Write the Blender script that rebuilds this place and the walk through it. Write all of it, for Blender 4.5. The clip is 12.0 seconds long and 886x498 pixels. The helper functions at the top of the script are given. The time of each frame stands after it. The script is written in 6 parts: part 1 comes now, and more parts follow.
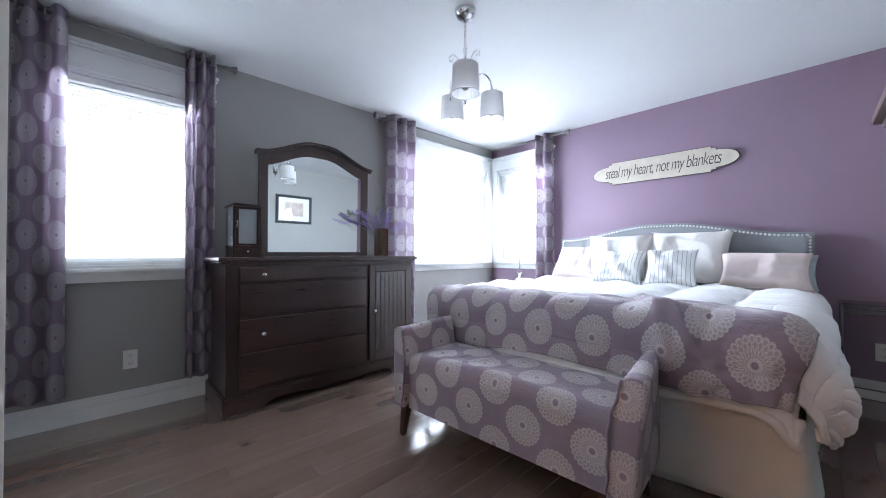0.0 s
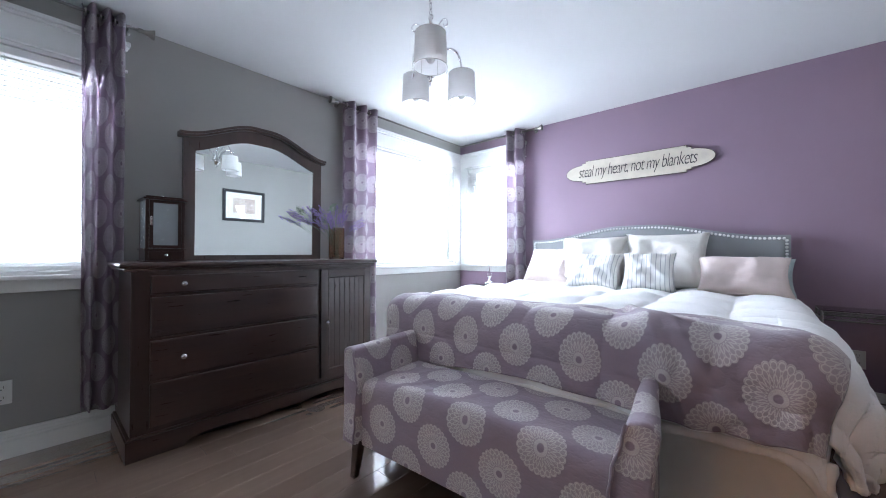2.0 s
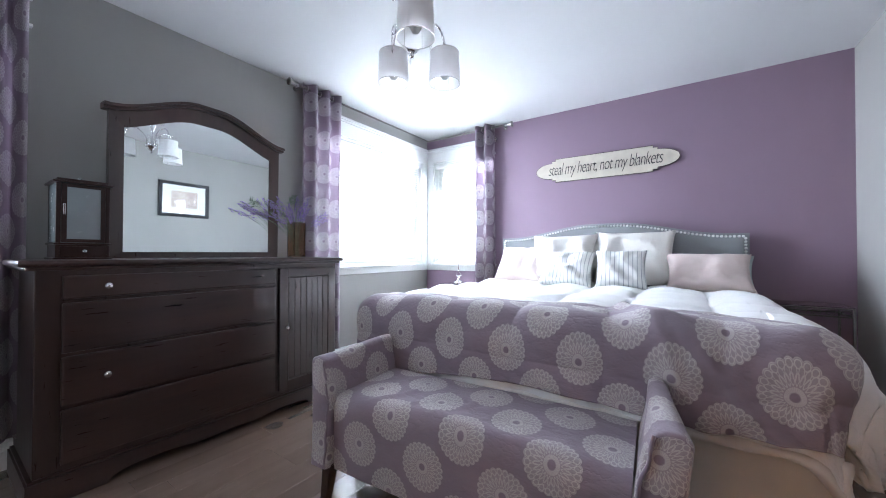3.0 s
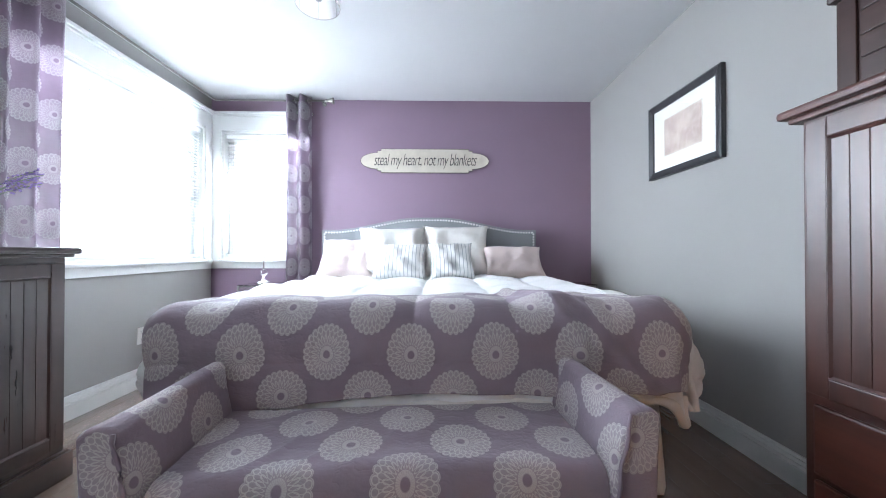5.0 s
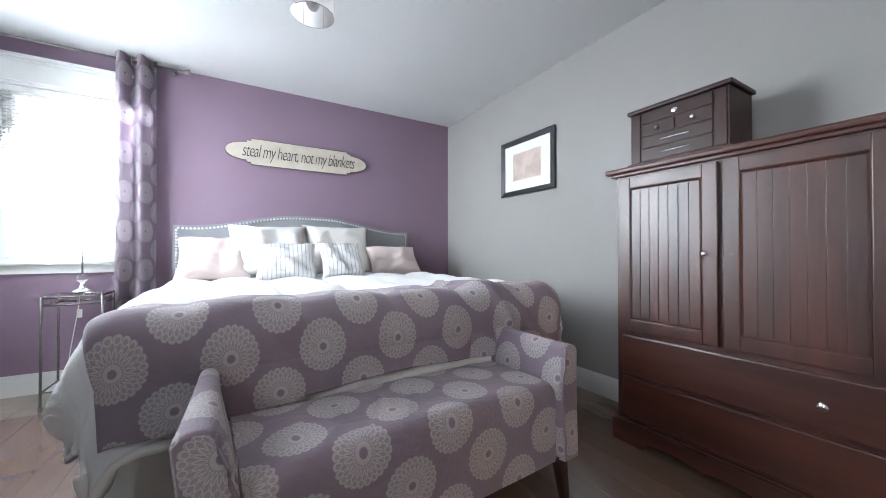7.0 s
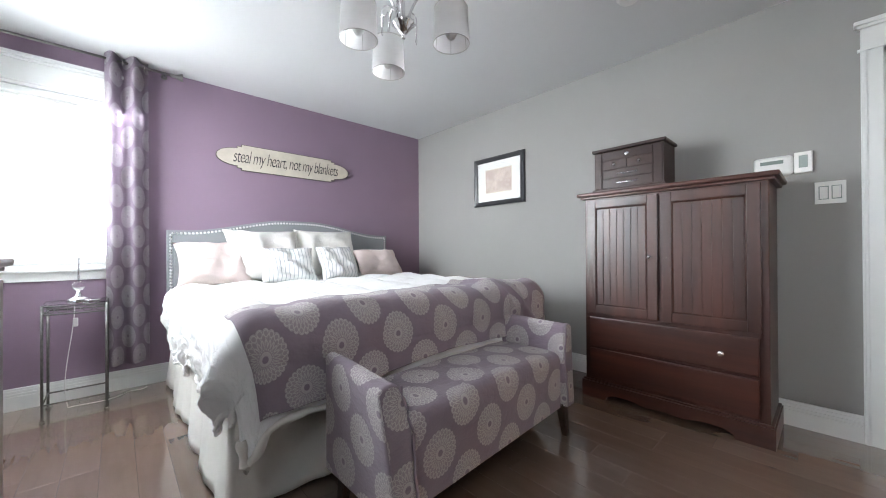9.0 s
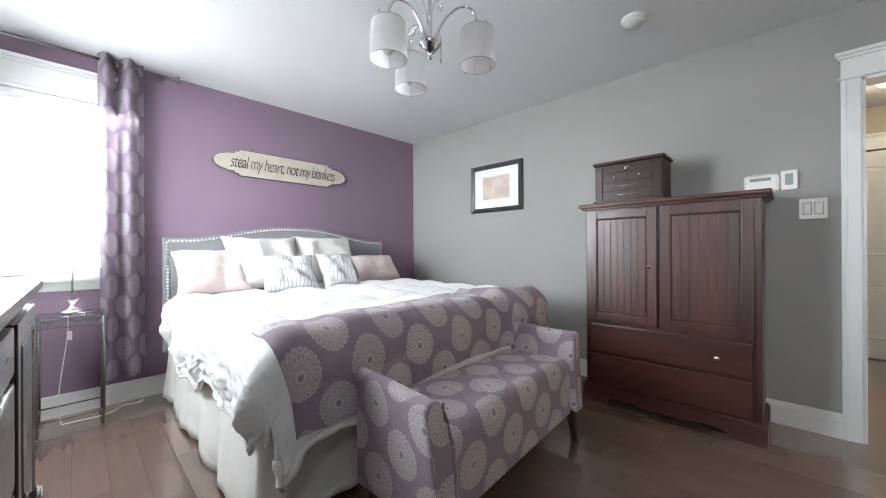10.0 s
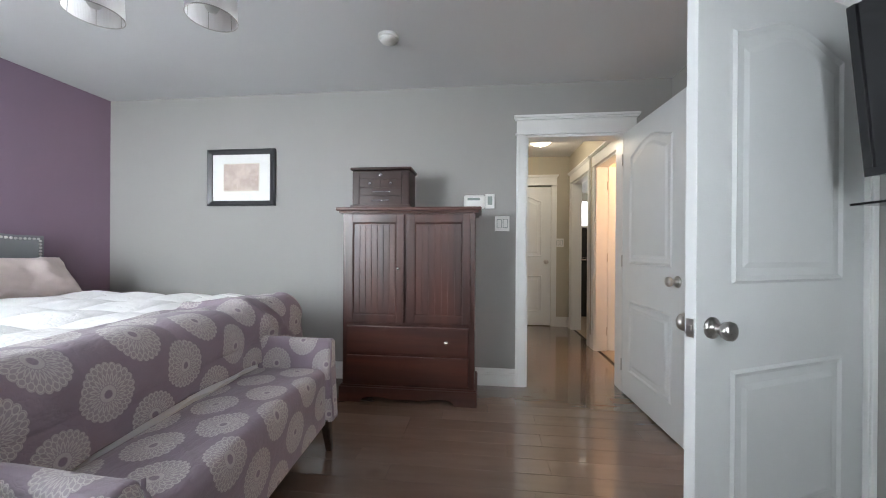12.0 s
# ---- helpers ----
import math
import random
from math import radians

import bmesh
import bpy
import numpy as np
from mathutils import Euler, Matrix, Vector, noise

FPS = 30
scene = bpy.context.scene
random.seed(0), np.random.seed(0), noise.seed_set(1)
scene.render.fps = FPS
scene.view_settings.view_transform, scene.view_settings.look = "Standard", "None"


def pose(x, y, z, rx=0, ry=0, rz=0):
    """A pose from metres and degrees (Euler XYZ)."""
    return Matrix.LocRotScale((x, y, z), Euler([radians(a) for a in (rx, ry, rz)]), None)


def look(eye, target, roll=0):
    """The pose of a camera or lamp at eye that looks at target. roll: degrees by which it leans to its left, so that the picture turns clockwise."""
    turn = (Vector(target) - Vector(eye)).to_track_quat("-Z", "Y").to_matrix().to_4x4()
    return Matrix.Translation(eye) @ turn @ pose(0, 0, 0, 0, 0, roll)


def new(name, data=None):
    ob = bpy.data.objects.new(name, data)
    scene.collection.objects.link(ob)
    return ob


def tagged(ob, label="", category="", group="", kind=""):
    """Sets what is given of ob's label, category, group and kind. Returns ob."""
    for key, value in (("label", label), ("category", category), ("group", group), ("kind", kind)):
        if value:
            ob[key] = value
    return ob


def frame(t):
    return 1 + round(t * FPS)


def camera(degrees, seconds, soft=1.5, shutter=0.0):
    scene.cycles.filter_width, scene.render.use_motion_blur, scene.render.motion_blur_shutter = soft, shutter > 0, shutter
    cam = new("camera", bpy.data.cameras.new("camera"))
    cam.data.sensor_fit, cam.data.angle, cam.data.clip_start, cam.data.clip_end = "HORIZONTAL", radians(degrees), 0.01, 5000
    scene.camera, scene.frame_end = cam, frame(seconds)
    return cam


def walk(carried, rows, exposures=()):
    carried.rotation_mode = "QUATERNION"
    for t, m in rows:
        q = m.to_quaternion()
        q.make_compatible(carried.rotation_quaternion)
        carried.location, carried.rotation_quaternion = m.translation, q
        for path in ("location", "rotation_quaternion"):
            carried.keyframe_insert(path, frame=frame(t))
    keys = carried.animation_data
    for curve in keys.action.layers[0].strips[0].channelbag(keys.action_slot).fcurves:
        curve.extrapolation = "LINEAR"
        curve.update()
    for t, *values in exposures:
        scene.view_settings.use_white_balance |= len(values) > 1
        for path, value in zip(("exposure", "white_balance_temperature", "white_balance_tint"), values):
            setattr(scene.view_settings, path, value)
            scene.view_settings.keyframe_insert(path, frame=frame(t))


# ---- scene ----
cam = camera(102.6, 12.0, soft=1.0)

PATH = [
    (0, (0.214, 0.148, 1.026), (1.594, 1.595, 1.046), -0.0),
    (0.5, (0.298, 0.184, 1.049), (1.7, 1.611, 1.067), -0.0),
    (1, (0.371, 0.206, 1.044), (1.797, 1.609, 1.065), 0.0),
    (1.5, (0.424, 0.257, 1.036), (1.882, 1.626, 1.061), 0.0),
    (2, (0.455, 0.351, 1.052), (1.96, 1.668, 1.07), 0.1),
    (2.5, (0.453, 0.486, 1.039), (2.035, 1.71, 1.064), 0.1),
    (2.7, (0.468, 0.522, 1.032), (2.084, 1.7, 1.057), 0.0),
    (4.3, (0.676, 0.739, 1.0), (2.597, 1.298, 1.007), 0.7),
    (4.5, (0.678, 0.934, 0.987), (2.652, 1.257, 1.004), 0.0),
    (5, (0.666, 1.081, 0.975), (2.665, 1.044, 0.992), 0.0),
    (5.5, (0.613, 1.249, 0.97), (2.582, 0.902, 0.986), -0.0),
    (6, (0.596, 1.425, 0.969), (2.494, 0.795, 0.989), -0.1),
    (6.5, (0.58, 1.618, 0.968), (2.389, 0.765, 0.986), -0.3),
    (7, (0.552, 1.747, 0.967), (2.271, 0.725, 0.986), -0.0),
    (7.2, (0.528, 1.793, 0.966), (2.214, 0.717, 0.985), 0.1),
    (8.8, (0.53, 2.385, 1.02), (2.01, 1.04, 1.017), -0.3),
    (9, (0.53, 2.425, 1.008), (2.003, 1.072, 1.017), -0.35),
    (9.5, (0.577, 2.55, 1.044), (2.008, 1.153, 1.043), -0.2),
    (10, (0.64, 2.595, 1.08), (2.032, 1.155, 1.083), -0.3),
    (10.5, (0.745, 2.61, 1.108), (2.05, 1.095, 1.108), -0.3),
    (11, (0.745, 2.555, 1.12), (1.875, 0.9, 1.118), -0.1),
    (11.5, (0.72, 2.511, 1.114), (1.475, 0.659, 1.111), 0.4),
    (12, (0.69, 2.49, 1.106), (0.905, 0.505, 1.103), 0.4),
]
EXPOSURES = [(0.0, 0.35, 5900, 12), (2.5, 0.3, 6000, 12), (5.5, 0.2, 6150, 10), (7.0, 0.12, 6400, 10), (9.5, 0.05, 6750, 10), (12.0, 0.0, 6650, 10)]
walk(cam, [(t, look(eye, target, roll)) for t, eye, target, roll in PATH], EXPOSURES)

# ---- light: overcast daylight through the windows, warm lamps next door ----
world = bpy.data.worlds.new("sky")
scene.world = world
world.use_nodes = True
wn = world.node_tree.nodes
sky = wn.new("ShaderNodeTexSky")
sky.sky_type, sky.sun_disc = "NISHITA", False
sky.sun_elevation, sky.sun_rotation = radians(48), radians(20)
world.node_tree.links.new(sky.outputs[0], wn["Background"].inputs[0])
wn["Background"].inputs[1].default_value = 0.12

sun = new("sun", bpy.data.lights.new("sun", "SUN"))
sun.data.energy, sun.data.angle, sun.data.color = 1.0, radians(14), (1.0, 0.97, 0.93)
sun.matrix_world = look((2, 8, 9), (2, 0, 0))

WX, PX, WY, GY, CZ = -0.76, 4.075, 3.22, -0.415, 2.432  # west wall, purple wall, window wall, grey wall, ceiling
WINDOW_LIGHT = 70.0  # watts for each square metre of opening


def area_light(name, m, w, h, watts, colour):
    lamp = new(name, bpy.data.lights.new(name, "AREA"))
    lamp.data.shape, lamp.data.size, lamp.data.size_y = "RECTANGLE", w, h
    lamp.data.energy, lamp.data.color = watts, colour
    lamp.matrix_world = m
    return lamp


DAY = (0.84, 0.92, 1.0)
area_light("daylight_single", look((0.335, WY + 0.16, 1.53), (0.335, 1.0, 0.4)), 0.70, 1.15, WINDOW_LIGHT * 0.5, DAY)
area_light("daylight_corner", look((3.1, WY + 0.16, 1.52), (2.6, 1.0, 0.4)), 1.3, 1.15, WINDOW_LIGHT * 1.9, DAY)
area_light("daylight_side", look((PX + 0.16, 2.70, 1.52), (1.8, 2.5, 0.4)), 0.78, 1.15, WINDOW_LIGHT * 1.25, DAY)


def point_light(name, at, watts, colour, size=0.08):
    lamp = new(name, bpy.data.lights.new(name, "POINT"))
    lamp.location = at
    lamp.data.energy, lamp.data.color, lamp.data.shadow_soft_size = watts, colour, size
    return lamp


point_light("hall_bulb", (0.0, -1.82, 2.26), 12, (1.0, 0.86, 0.66))
point_light("bath_bulb", (-1.9, 1.12, 1.9), 42, (1.0, 0.55, 0.28))
point_light("washroom_bulb", (-1.3, -1.1, 2.0), 45, (1.0, 0.62, 0.36))
point_light("kitchen_daylight", (-1.9, -4.0, 1.7), 30, (0.95, 0.97, 1.0), 0.2)

# ---- materials ----


class Nodes:
    def __init__(self, name):
        self.mat = bpy.data.materials.new(name)
        self.mat.use_nodes = True
        self.t = self.mat.node_tree
        self.p = self.t.nodes["Principled BSDF"]

    def n(self, kind, **values):
        node = self.t.nodes.new("ShaderNode" + kind)
        for k, v in values.items():
            setattr(node, k, v)
        return node

    def link(self, a, b):
        self.t.links.new(a, b)

    def val(self, socket, v):
        if hasattr(v, "is_output"):
            self.link(v, socket)
        else:
            socket.default_value = v

    def math(self, op, a, b=0.0, c=0.0, clamp=False):
        m = self.n("Math", operation=op, use_clamp=clamp)
        for i, v in enumerate((a, b, c)):
            self.val(m.inputs[i], v)
        return m.outputs[0]

    def mix(self, f, a, b):
        m = self.n("MixRGB")
        self.val(m.inputs[0], f)
        self.val(m.inputs[1], a if hasattr(a, "is_output") else (*a, 1))
        self.val(m.inputs[2], b if hasattr(b, "is_output") else (*b, 1))
        return m.outputs[0]

    def coord(self, which="Object", scale=(1, 1, 1)):
        c, m = self.n("TexCoord"), self.n("Mapping")
        m.inputs["Scale"].default_value = scale
        self.link(c.outputs[which], m.inputs[0])
        return m.outputs[0]

    def noise(self, scale, detail=4.0, rough=0.55, vec=None, which="Object", stretch=(1, 1, 1)):
        t = self.n("TexNoise")
        t.inputs["Scale"].default_value, t.inputs["Detail"].default_value, t.inputs["Roughness"].default_value = scale, detail, rough
        self.link(vec if vec is not None else self.coord(which, stretch), t.inputs[0])
        return t.outputs[0]

    def ramp(self, f, lo, hi):
        r = self.n("MapRange")
        r.inputs[1].default_value, r.inputs[2].default_value = lo, hi
        self.val(r.inputs[0], f)
        return r.outputs[0]

    def bump(self, height, strength, distance=0.002):
        b = self.n("Bump")
        b.inputs["Strength"].default_value, b.inputs["Distance"].default_value = strength, distance
        self.link(height, b.inputs["Height"])
        self.link(b.outputs[0], self.p.inputs["Normal"])

    def set(self, **kw):
        for k, v in kw.items():
            key = {"base": "Base Color", "rough": "Roughness", "metal": "Metallic", "spec": "Specular IOR Level", "coat": "Coat Weight",
                   "coat_rough": "Coat Roughness", "sheen": "Sheen Weight", "trans": "Transmission Weight", "ior": "IOR", "alpha": "Alpha"}[k]
            self.val(self.p.inputs[key], (*v, 1) if isinstance(v, tuple) else v)
        return self


def plain(name, colour, rough=0.5, var=0.06, scale=6.0, metal=0.0, bump=0.0, bump_scale=300.0, **kw):
    """A painted, metal or plastic surface with slight mottling and fine relief."""
    g = Nodes(name)
    f = g.ramp(g.noise(scale), 0.3, 0.7)
    lo, hi = tuple(c * (1 - var) for c in colour), tuple(min(1, c * (1 + var)) for c in colour)
    g.set(base=g.mix(f, lo, hi), metal=metal, **kw)
    g.set(rough=g.math("MULTIPLY_ADD", g.noise(scale * 4), 0.16, rough - 0.08))
    if bump:
        g.bump(g.noise(bump_scale, 2), bump)
    return g.mat


WALL_GREY = plain("grey_paint", (0.316, 0.310, 0.297), 0.72, 0.02, 2.0, bump=0.25, bump_scale=260)
WALL_PURPLE = plain("purple_paint", (0.243, 0.170, 0.234), 0.62, 0.03, 2.0, bump=0.25, bump_scale=260)
CEILING = plain("ceiling_paint", (0.64, 0.645, 0.65), 0.85, 0.015, 2.0, bump=0.3, bump_scale=200)
TRIM = plain("white_trim_paint", (0.74, 0.75, 0.74), 0.34, 0.02, 5.0, bump=0.08, bump_scale=90)
DOOR_PAINT = plain("door_paint", (0.70, 0.72, 0.72), 0.38, 0.02, 4.0, bump=0.12, bump_scale=120)
HALL_PAINT = plain("hall_paint", (0.46, 0.43, 0.35), 0.7, 0.03, 2.0)
BATH_PAINT = plain("bath_paint", (0.62, 0.52, 0.42), 0.7, 0.03, 2.0)
CHROME = plain("chrome", (0.78, 0.78, 0.80), 0.12, 0.04, 30, metal=1.0)
NAILS = plain("bright_nail_metal", (0.85, 0.85, 0.85), 0.4, 0.04, 30, metal=0.7)
NICKEL = plain("brushed_nickel", (0.52, 0.50, 0.48), 0.3, 0.08, 40, metal=1.0)
DARK_NICKEL = plain("dark_nickel", (0.26, 0.25, 0.24), 0.32, 0.08, 40, metal=1.0)
IRON = plain("pewter_iron", (0.16, 0.155, 0.15), 0.38, 0.25, 60, metal=0.9, bump=0.3, bump_scale=400)
PLASTIC = plain("white_plastic", (0.74, 0.74, 0.72), 0.35, 0.02, 10)
SCREEN = plain("dull_lcd", (0.22, 0.27, 0.25), 0.25, 0.05, 20)
BLACK = plain("black_plastic", (0.012, 0.012, 0.014), 0.2, 0.1, 20)
FRAME_DARK = plain("charcoal_frame", (0.035, 0.036, 0.04), 0.32, 0.2, 40, bump=0.1)
MAT_BOARD = plain("mat_board", (0.66, 0.67, 0.65), 0.8, 0.02, 50, bump=0.1, bump_scale=700)
BLIND = plain("blind_slat", (0.78, 0.79, 0.78), 0.4, 0.02, 10)
LEG_WOOD = plain("dark_leg_wood", (0.045, 0.022, 0.014), 0.3, 0.3, 30)
TILE = plain("beige_tile", (0.42, 0.33, 0.24), 0.3, 0.06, 5)
CONCRETE = plain("outer_wall", (0.4, 0.4, 0.4), 0.9, 0.1, 3)
GRASS = plain("lawn", (0.06, 0.09, 0.04), 0.95, 0.3, 2)
SIGN_BOARD = plain("cream_sign_board", (0.55, 0.50, 0.42), 0.7, 0.08, 14, bump=0.2, bump_scale=150)
SIGN_EDGE = plain("sign_edge", (0.10, 0.08, 0.07), 0.7, 0.2, 30)
INK = plain("charcoal_lettering", (0.035, 0.03, 0.035), 0.7, 0.1, 30)
DARK_FRIDGE = plain("dark_fridge", (0.02, 0.02, 0.022), 0.3, 0.1, 5)


def wood(name, dark, light, rough, along=(1, 1, 0.09), scale=9.0, coat=0.35):
    g = Nodes(name)
    vec = g.coord("Object", along)
    warp = g.noise(scale, 6, 0.6, vec)
    fine = g.noise(scale * 9, 3, 0.6, vec)
    f = g.math("ADD", g.math("MULTIPLY", g.ramp(warp, 0.32, 0.68), 0.75), g.math("MULTIPLY", fine, 0.25))
    rnd = g.n("ObjectInfo")
    f = g.math("ADD", f, g.math("MULTIPLY_ADD", rnd.outputs["Random"], 0.07, -0.035), clamp=True)
    g.set(base=g.mix(f, dark, light), coat=coat, coat_rough=0.26)
    g.set(rough=g.math("MULTIPLY_ADD", fine, 0.14, rough - 0.07))
    g.bump(fine, 0.12, 0.001)
    return g.mat


CHERRY = wood("dark_cherry_wood", (0.026, 0.0093, 0.0077), (0.082, 0.026, 0.018), 0.38, (1, 1, 0.09))
CHERRY_FLAT = wood("dark_cherry_wood_level", (0.028, 0.0098, 0.008), (0.090, 0.028, 0.019), 0.38, (0.09, 1, 1))
DRESSER_WOOD = wood("dark_brown_wood_level", (0.020, 0.0105, 0.0095), (0.055, 0.026, 0.021), 0.30, (0.09, 1, 1))
DRESSER_UP = wood("dark_brown_wood", (0.020, 0.0105, 0.0095), (0.055, 0.026, 0.021), 0.30, (1, 1, 0.09))
ESPRESSO = wood("espresso_wood", (0.020, 0.0095, 0.0085), (0.050, 0.022, 0.018), 0.36, (0.1, 1, 1), coat=0.1)

ESPRESSO.node_tree.nodes["Principled BSDF"].inputs["Specular IOR Level"].default_value = 0.25


def floor_wood():
    g = Nodes("plank_wood")
    info = g.n("ObjectInfo")
    rnd = info.outputs["Random"]
    c, shift, m = g.n("TexCoord"), g.n("VectorMath", operation="ADD"), g.n("Mapping")
    comb = g.n("CombineXYZ")
    for i in range(3):
        g.link(g.math("MULTIPLY", rnd, 37.0 + 11 * i), comb.inputs[i])
    g.link(c.outputs["Object"], shift.inputs[0])
    g.link(comb.outputs[0], shift.inputs[1])
    m.inputs["Scale"].default_value = (0.14, 1, 1)
    g.link(shift.outputs[0], m.inputs[0])
    vec = m.outputs[0]
    grain = g.noise(20, 2.5, 0.5, vec)
    fine = g.noise(110, 1, 0.5, vec)
    cloud = g.noise(3.0, 3, 0.6, shift.outputs[0])
    f = g.math("ADD", g.math("MULTIPLY", g.ramp(grain, 0.2, 0.8), 0.4), g.math("MULTIPLY_ADD", rnd, 0.38, 0.1), clamp=True)
    base = g.mix(f, (0.130, 0.088, 0.067), (0.225, 0.158, 0.123))
    # dark mineral knots
    knots = g.n("TexVoronoi")
    knots.inputs["Scale"].default_value = 1.6
    g.link(shift.outputs[0], knots.inputs[0])
    spot = g.math("SUBTRACT", 1.0, g.ramp(knots.outputs[0], 0.03, 0.10), clamp=True)
    base = g.mix(g.math("MULTIPLY", spot, 0.45), base, (0.035, 0.022, 0.016))
    g.set(base=g.mix(g.math("MULTIPLY", g.ramp(cloud, 0.45, 0.75), 0.3), base, (0.12, 0.082, 0.062)), coat=1.0, coat_rough=0.06)
    g.set(rough=g.math("MULTIPLY_ADD", fine, 0.05, 0.18))
    g.bump(g.math("ADD", g.math("MULTIPLY", fine, 0.08), cloud), 0.08, 0.003)
    return g.mat


FLOOR_WOOD = floor_wood()
JOINT = plain("plank_joint", (0.012, 0.008, 0.006), 0.7, 0.1)


def medallion_fabric(name, ground, lace, translucent=0.0, contrast=1.0, turned=False):
    """Woven cloth with round lace medallions in staggered rows; its map is in metres of cloth."""
    g = Nodes(name)
    uv, sep = g.n("TexCoord"), g.n("SeparateXYZ")
    g.link(uv.outputs["UV"], sep.inputs[0])
    a, b = (sep.outputs[1], sep.outputs[0]) if turned else (sep.outputs[0], sep.outputs[1])
    PU, PV, R = 0.29, 0.265, 0.084
    best = None
    for ou, ov in ((0.0, 0.0), (0.5, 0.5)):
        u = g.math("MULTIPLY", g.math("SUBTRACT", g.math("FRACT", g.math("ADD", g.math("DIVIDE", a, PU), ou)), 0.5), PU)
        v = g.math("MULTIPLY", g.math("SUBTRACT", g.math("FRACT", g.math("ADD", g.math("DIVIDE", b, PV), ov)), 0.5), PV)
        r = g.math("SQRT", g.math("ADD", g.math("MULTIPLY", u, u), g.math("MULTIPLY", v, v)))
        th = g.math("ARCTAN2", v, u)
        if best is None:
            best = (r, th)
        else:
            near = g.math("LESS_THAN", r, best[0])
            mixed_th = g.math("ADD", g.math("MULTIPLY", near, th), g.math("MULTIPLY", g.math("SUBTRACT", 1.0, near), best[1]))
            best = (g.math("MINIMUM", r, best[0]), mixed_th)
    r, th = g.math("DIVIDE", best[0], R), best[1]
    petal = g.math("ABSOLUTE", g.math("SINE", g.math("MULTIPLY", th, 12.0)))
    edge = g.math("MULTIPLY_ADD", g.math("POWER", petal, 0.6), 0.09, 0.91)
    inside = g.math("MULTIPLY", g.math("SUBTRACT", edge, r), 40.0, clamp=True)
    inside.node.use_clamp = True

    def loops(count, centre, half, shift, thick):
        """A ring of oval thread loops round the medallion's centre."""
        frac = g.math("SUBTRACT", g.math("FRACT", g.math("MULTIPLY_ADD", th, count / (2 * math.pi), shift)), 0.5)
        across = g.math("DIVIDE", frac, 0.44)
        along = g.math("DIVIDE", g.math("SUBTRACT", r, centre), half)
        d = g.math("SQRT", g.math("ADD", g.math("MULTIPLY", across, across), g.math("MULTIPLY", along, along)))
        return g.math("LESS_THAN", g.math("ABSOLUTE", g.math("SUBTRACT", d, 0.86)), thick)

    thread = g.math("MAXIMUM", loops(24, 0.47, 0.17, 0.0, 0.15), loops(24, 0.62, 0.21, 0.5, 0.11))
    thread = g.math("MAXIMUM", thread, loops(24, 0.83, 0.12, 0.0, 0.14))
    thread = g.math("MAXIMUM", thread, g.math("GREATER_THAN", r, g.math("SUBTRACT", edge, 0.035)))
    ring = g.math("MULTIPLY", g.math("GREATER_THAN", r, 0.15), g.math("LESS_THAN", r, 0.275))
    ticks = g.math("GREATER_THAN", g.math("SINE", g.math("MULTIPLY", th, 30.0)), -0.5)
    ring = g.math("MULTIPLY", ring, g.math("MULTIPLY_ADD", ticks, 0.22, 0.72))
    fill = g.math("MULTIPLY", g.math("GREATER_THAN", r, 0.13), 0.36)
    lacework = g.math("MAXIMUM", g.math("MAXIMUM", g.math("MULTIPLY", thread, g.math("MULTIPLY", g.math("GREATER_THAN", r, 0.29), 0.95)), ring), fill)
    lacework = g.math("MULTIPLY", g.math("MULTIPLY", lacework, inside), contrast)
    mott = g.noise(7.0, 3, 0.6, which="UV")
    weave = g.noise(420.0, 2, 0.5, which="UV")
    g1 = g.mix(g.ramp(mott, 0.3, 0.7), tuple(c * 0.92 for c in ground), tuple(c * 1.08 for c in ground))
    colour = g.mix(lacework, g1, lace)
    colour = g.mix(g.math("MULTIPLY", weave, 0.25), colour, tuple(c * 0.5 for c in ground))
    g.set(base=colour, rough=0.85, sheen=0.25)
    crumple = g.math("ABSOLUTE", g.math("SUBTRACT", g.noise(7.0, 4, 0.6, which="UV", stretch=(1, 1.6, 1)), 0.5))
    height = g.math("ADD", g.math("MULTIPLY", weave, 0.4), g.math("MULTIPLY", lacework, 0.6))
    g.bump(g.math("ADD", height, g.math("MULTIPLY", g.math("POWER", crumple, 0.6), 7.0)), 0.55, 0.0014)
    if translucent:
        tr, mx, gap, sheer = g.n("BsdfTranslucent"), g.n("MixShader"), g.n("BsdfTransparent"), g.n("MixShader")
        g.link(colour, tr.inputs[0])
        mx.inputs[0].default_value = translucent
        g.link(g.p.outputs[0], mx.inputs[1])
        g.link(tr.outputs[0], mx.inputs[2])
        # open weave: thinner between the medallions
        g.link(g.math("MULTIPLY_ADD", lacework, -0.05, 0.09), sheer.inputs[0])
        g.link(mx.outputs[0], sheer.inputs[1])
        g.link(gap.outputs[0], sheer.inputs[2])
        g.link(sheer.outputs[0], g.t.nodes["Material Output"].inputs[0])
    return g.mat


FABRIC = medallion_fabric("medallion_cloth", (0.285, 0.226, 0.274), (0.62, 0.58, 0.57))
CURTAIN = medallion_fabric("medallion_curtain", (0.33, 0.262, 0.33), (0.70, 0.67, 0.69), translucent=0.42, contrast=0.72, turned=True)


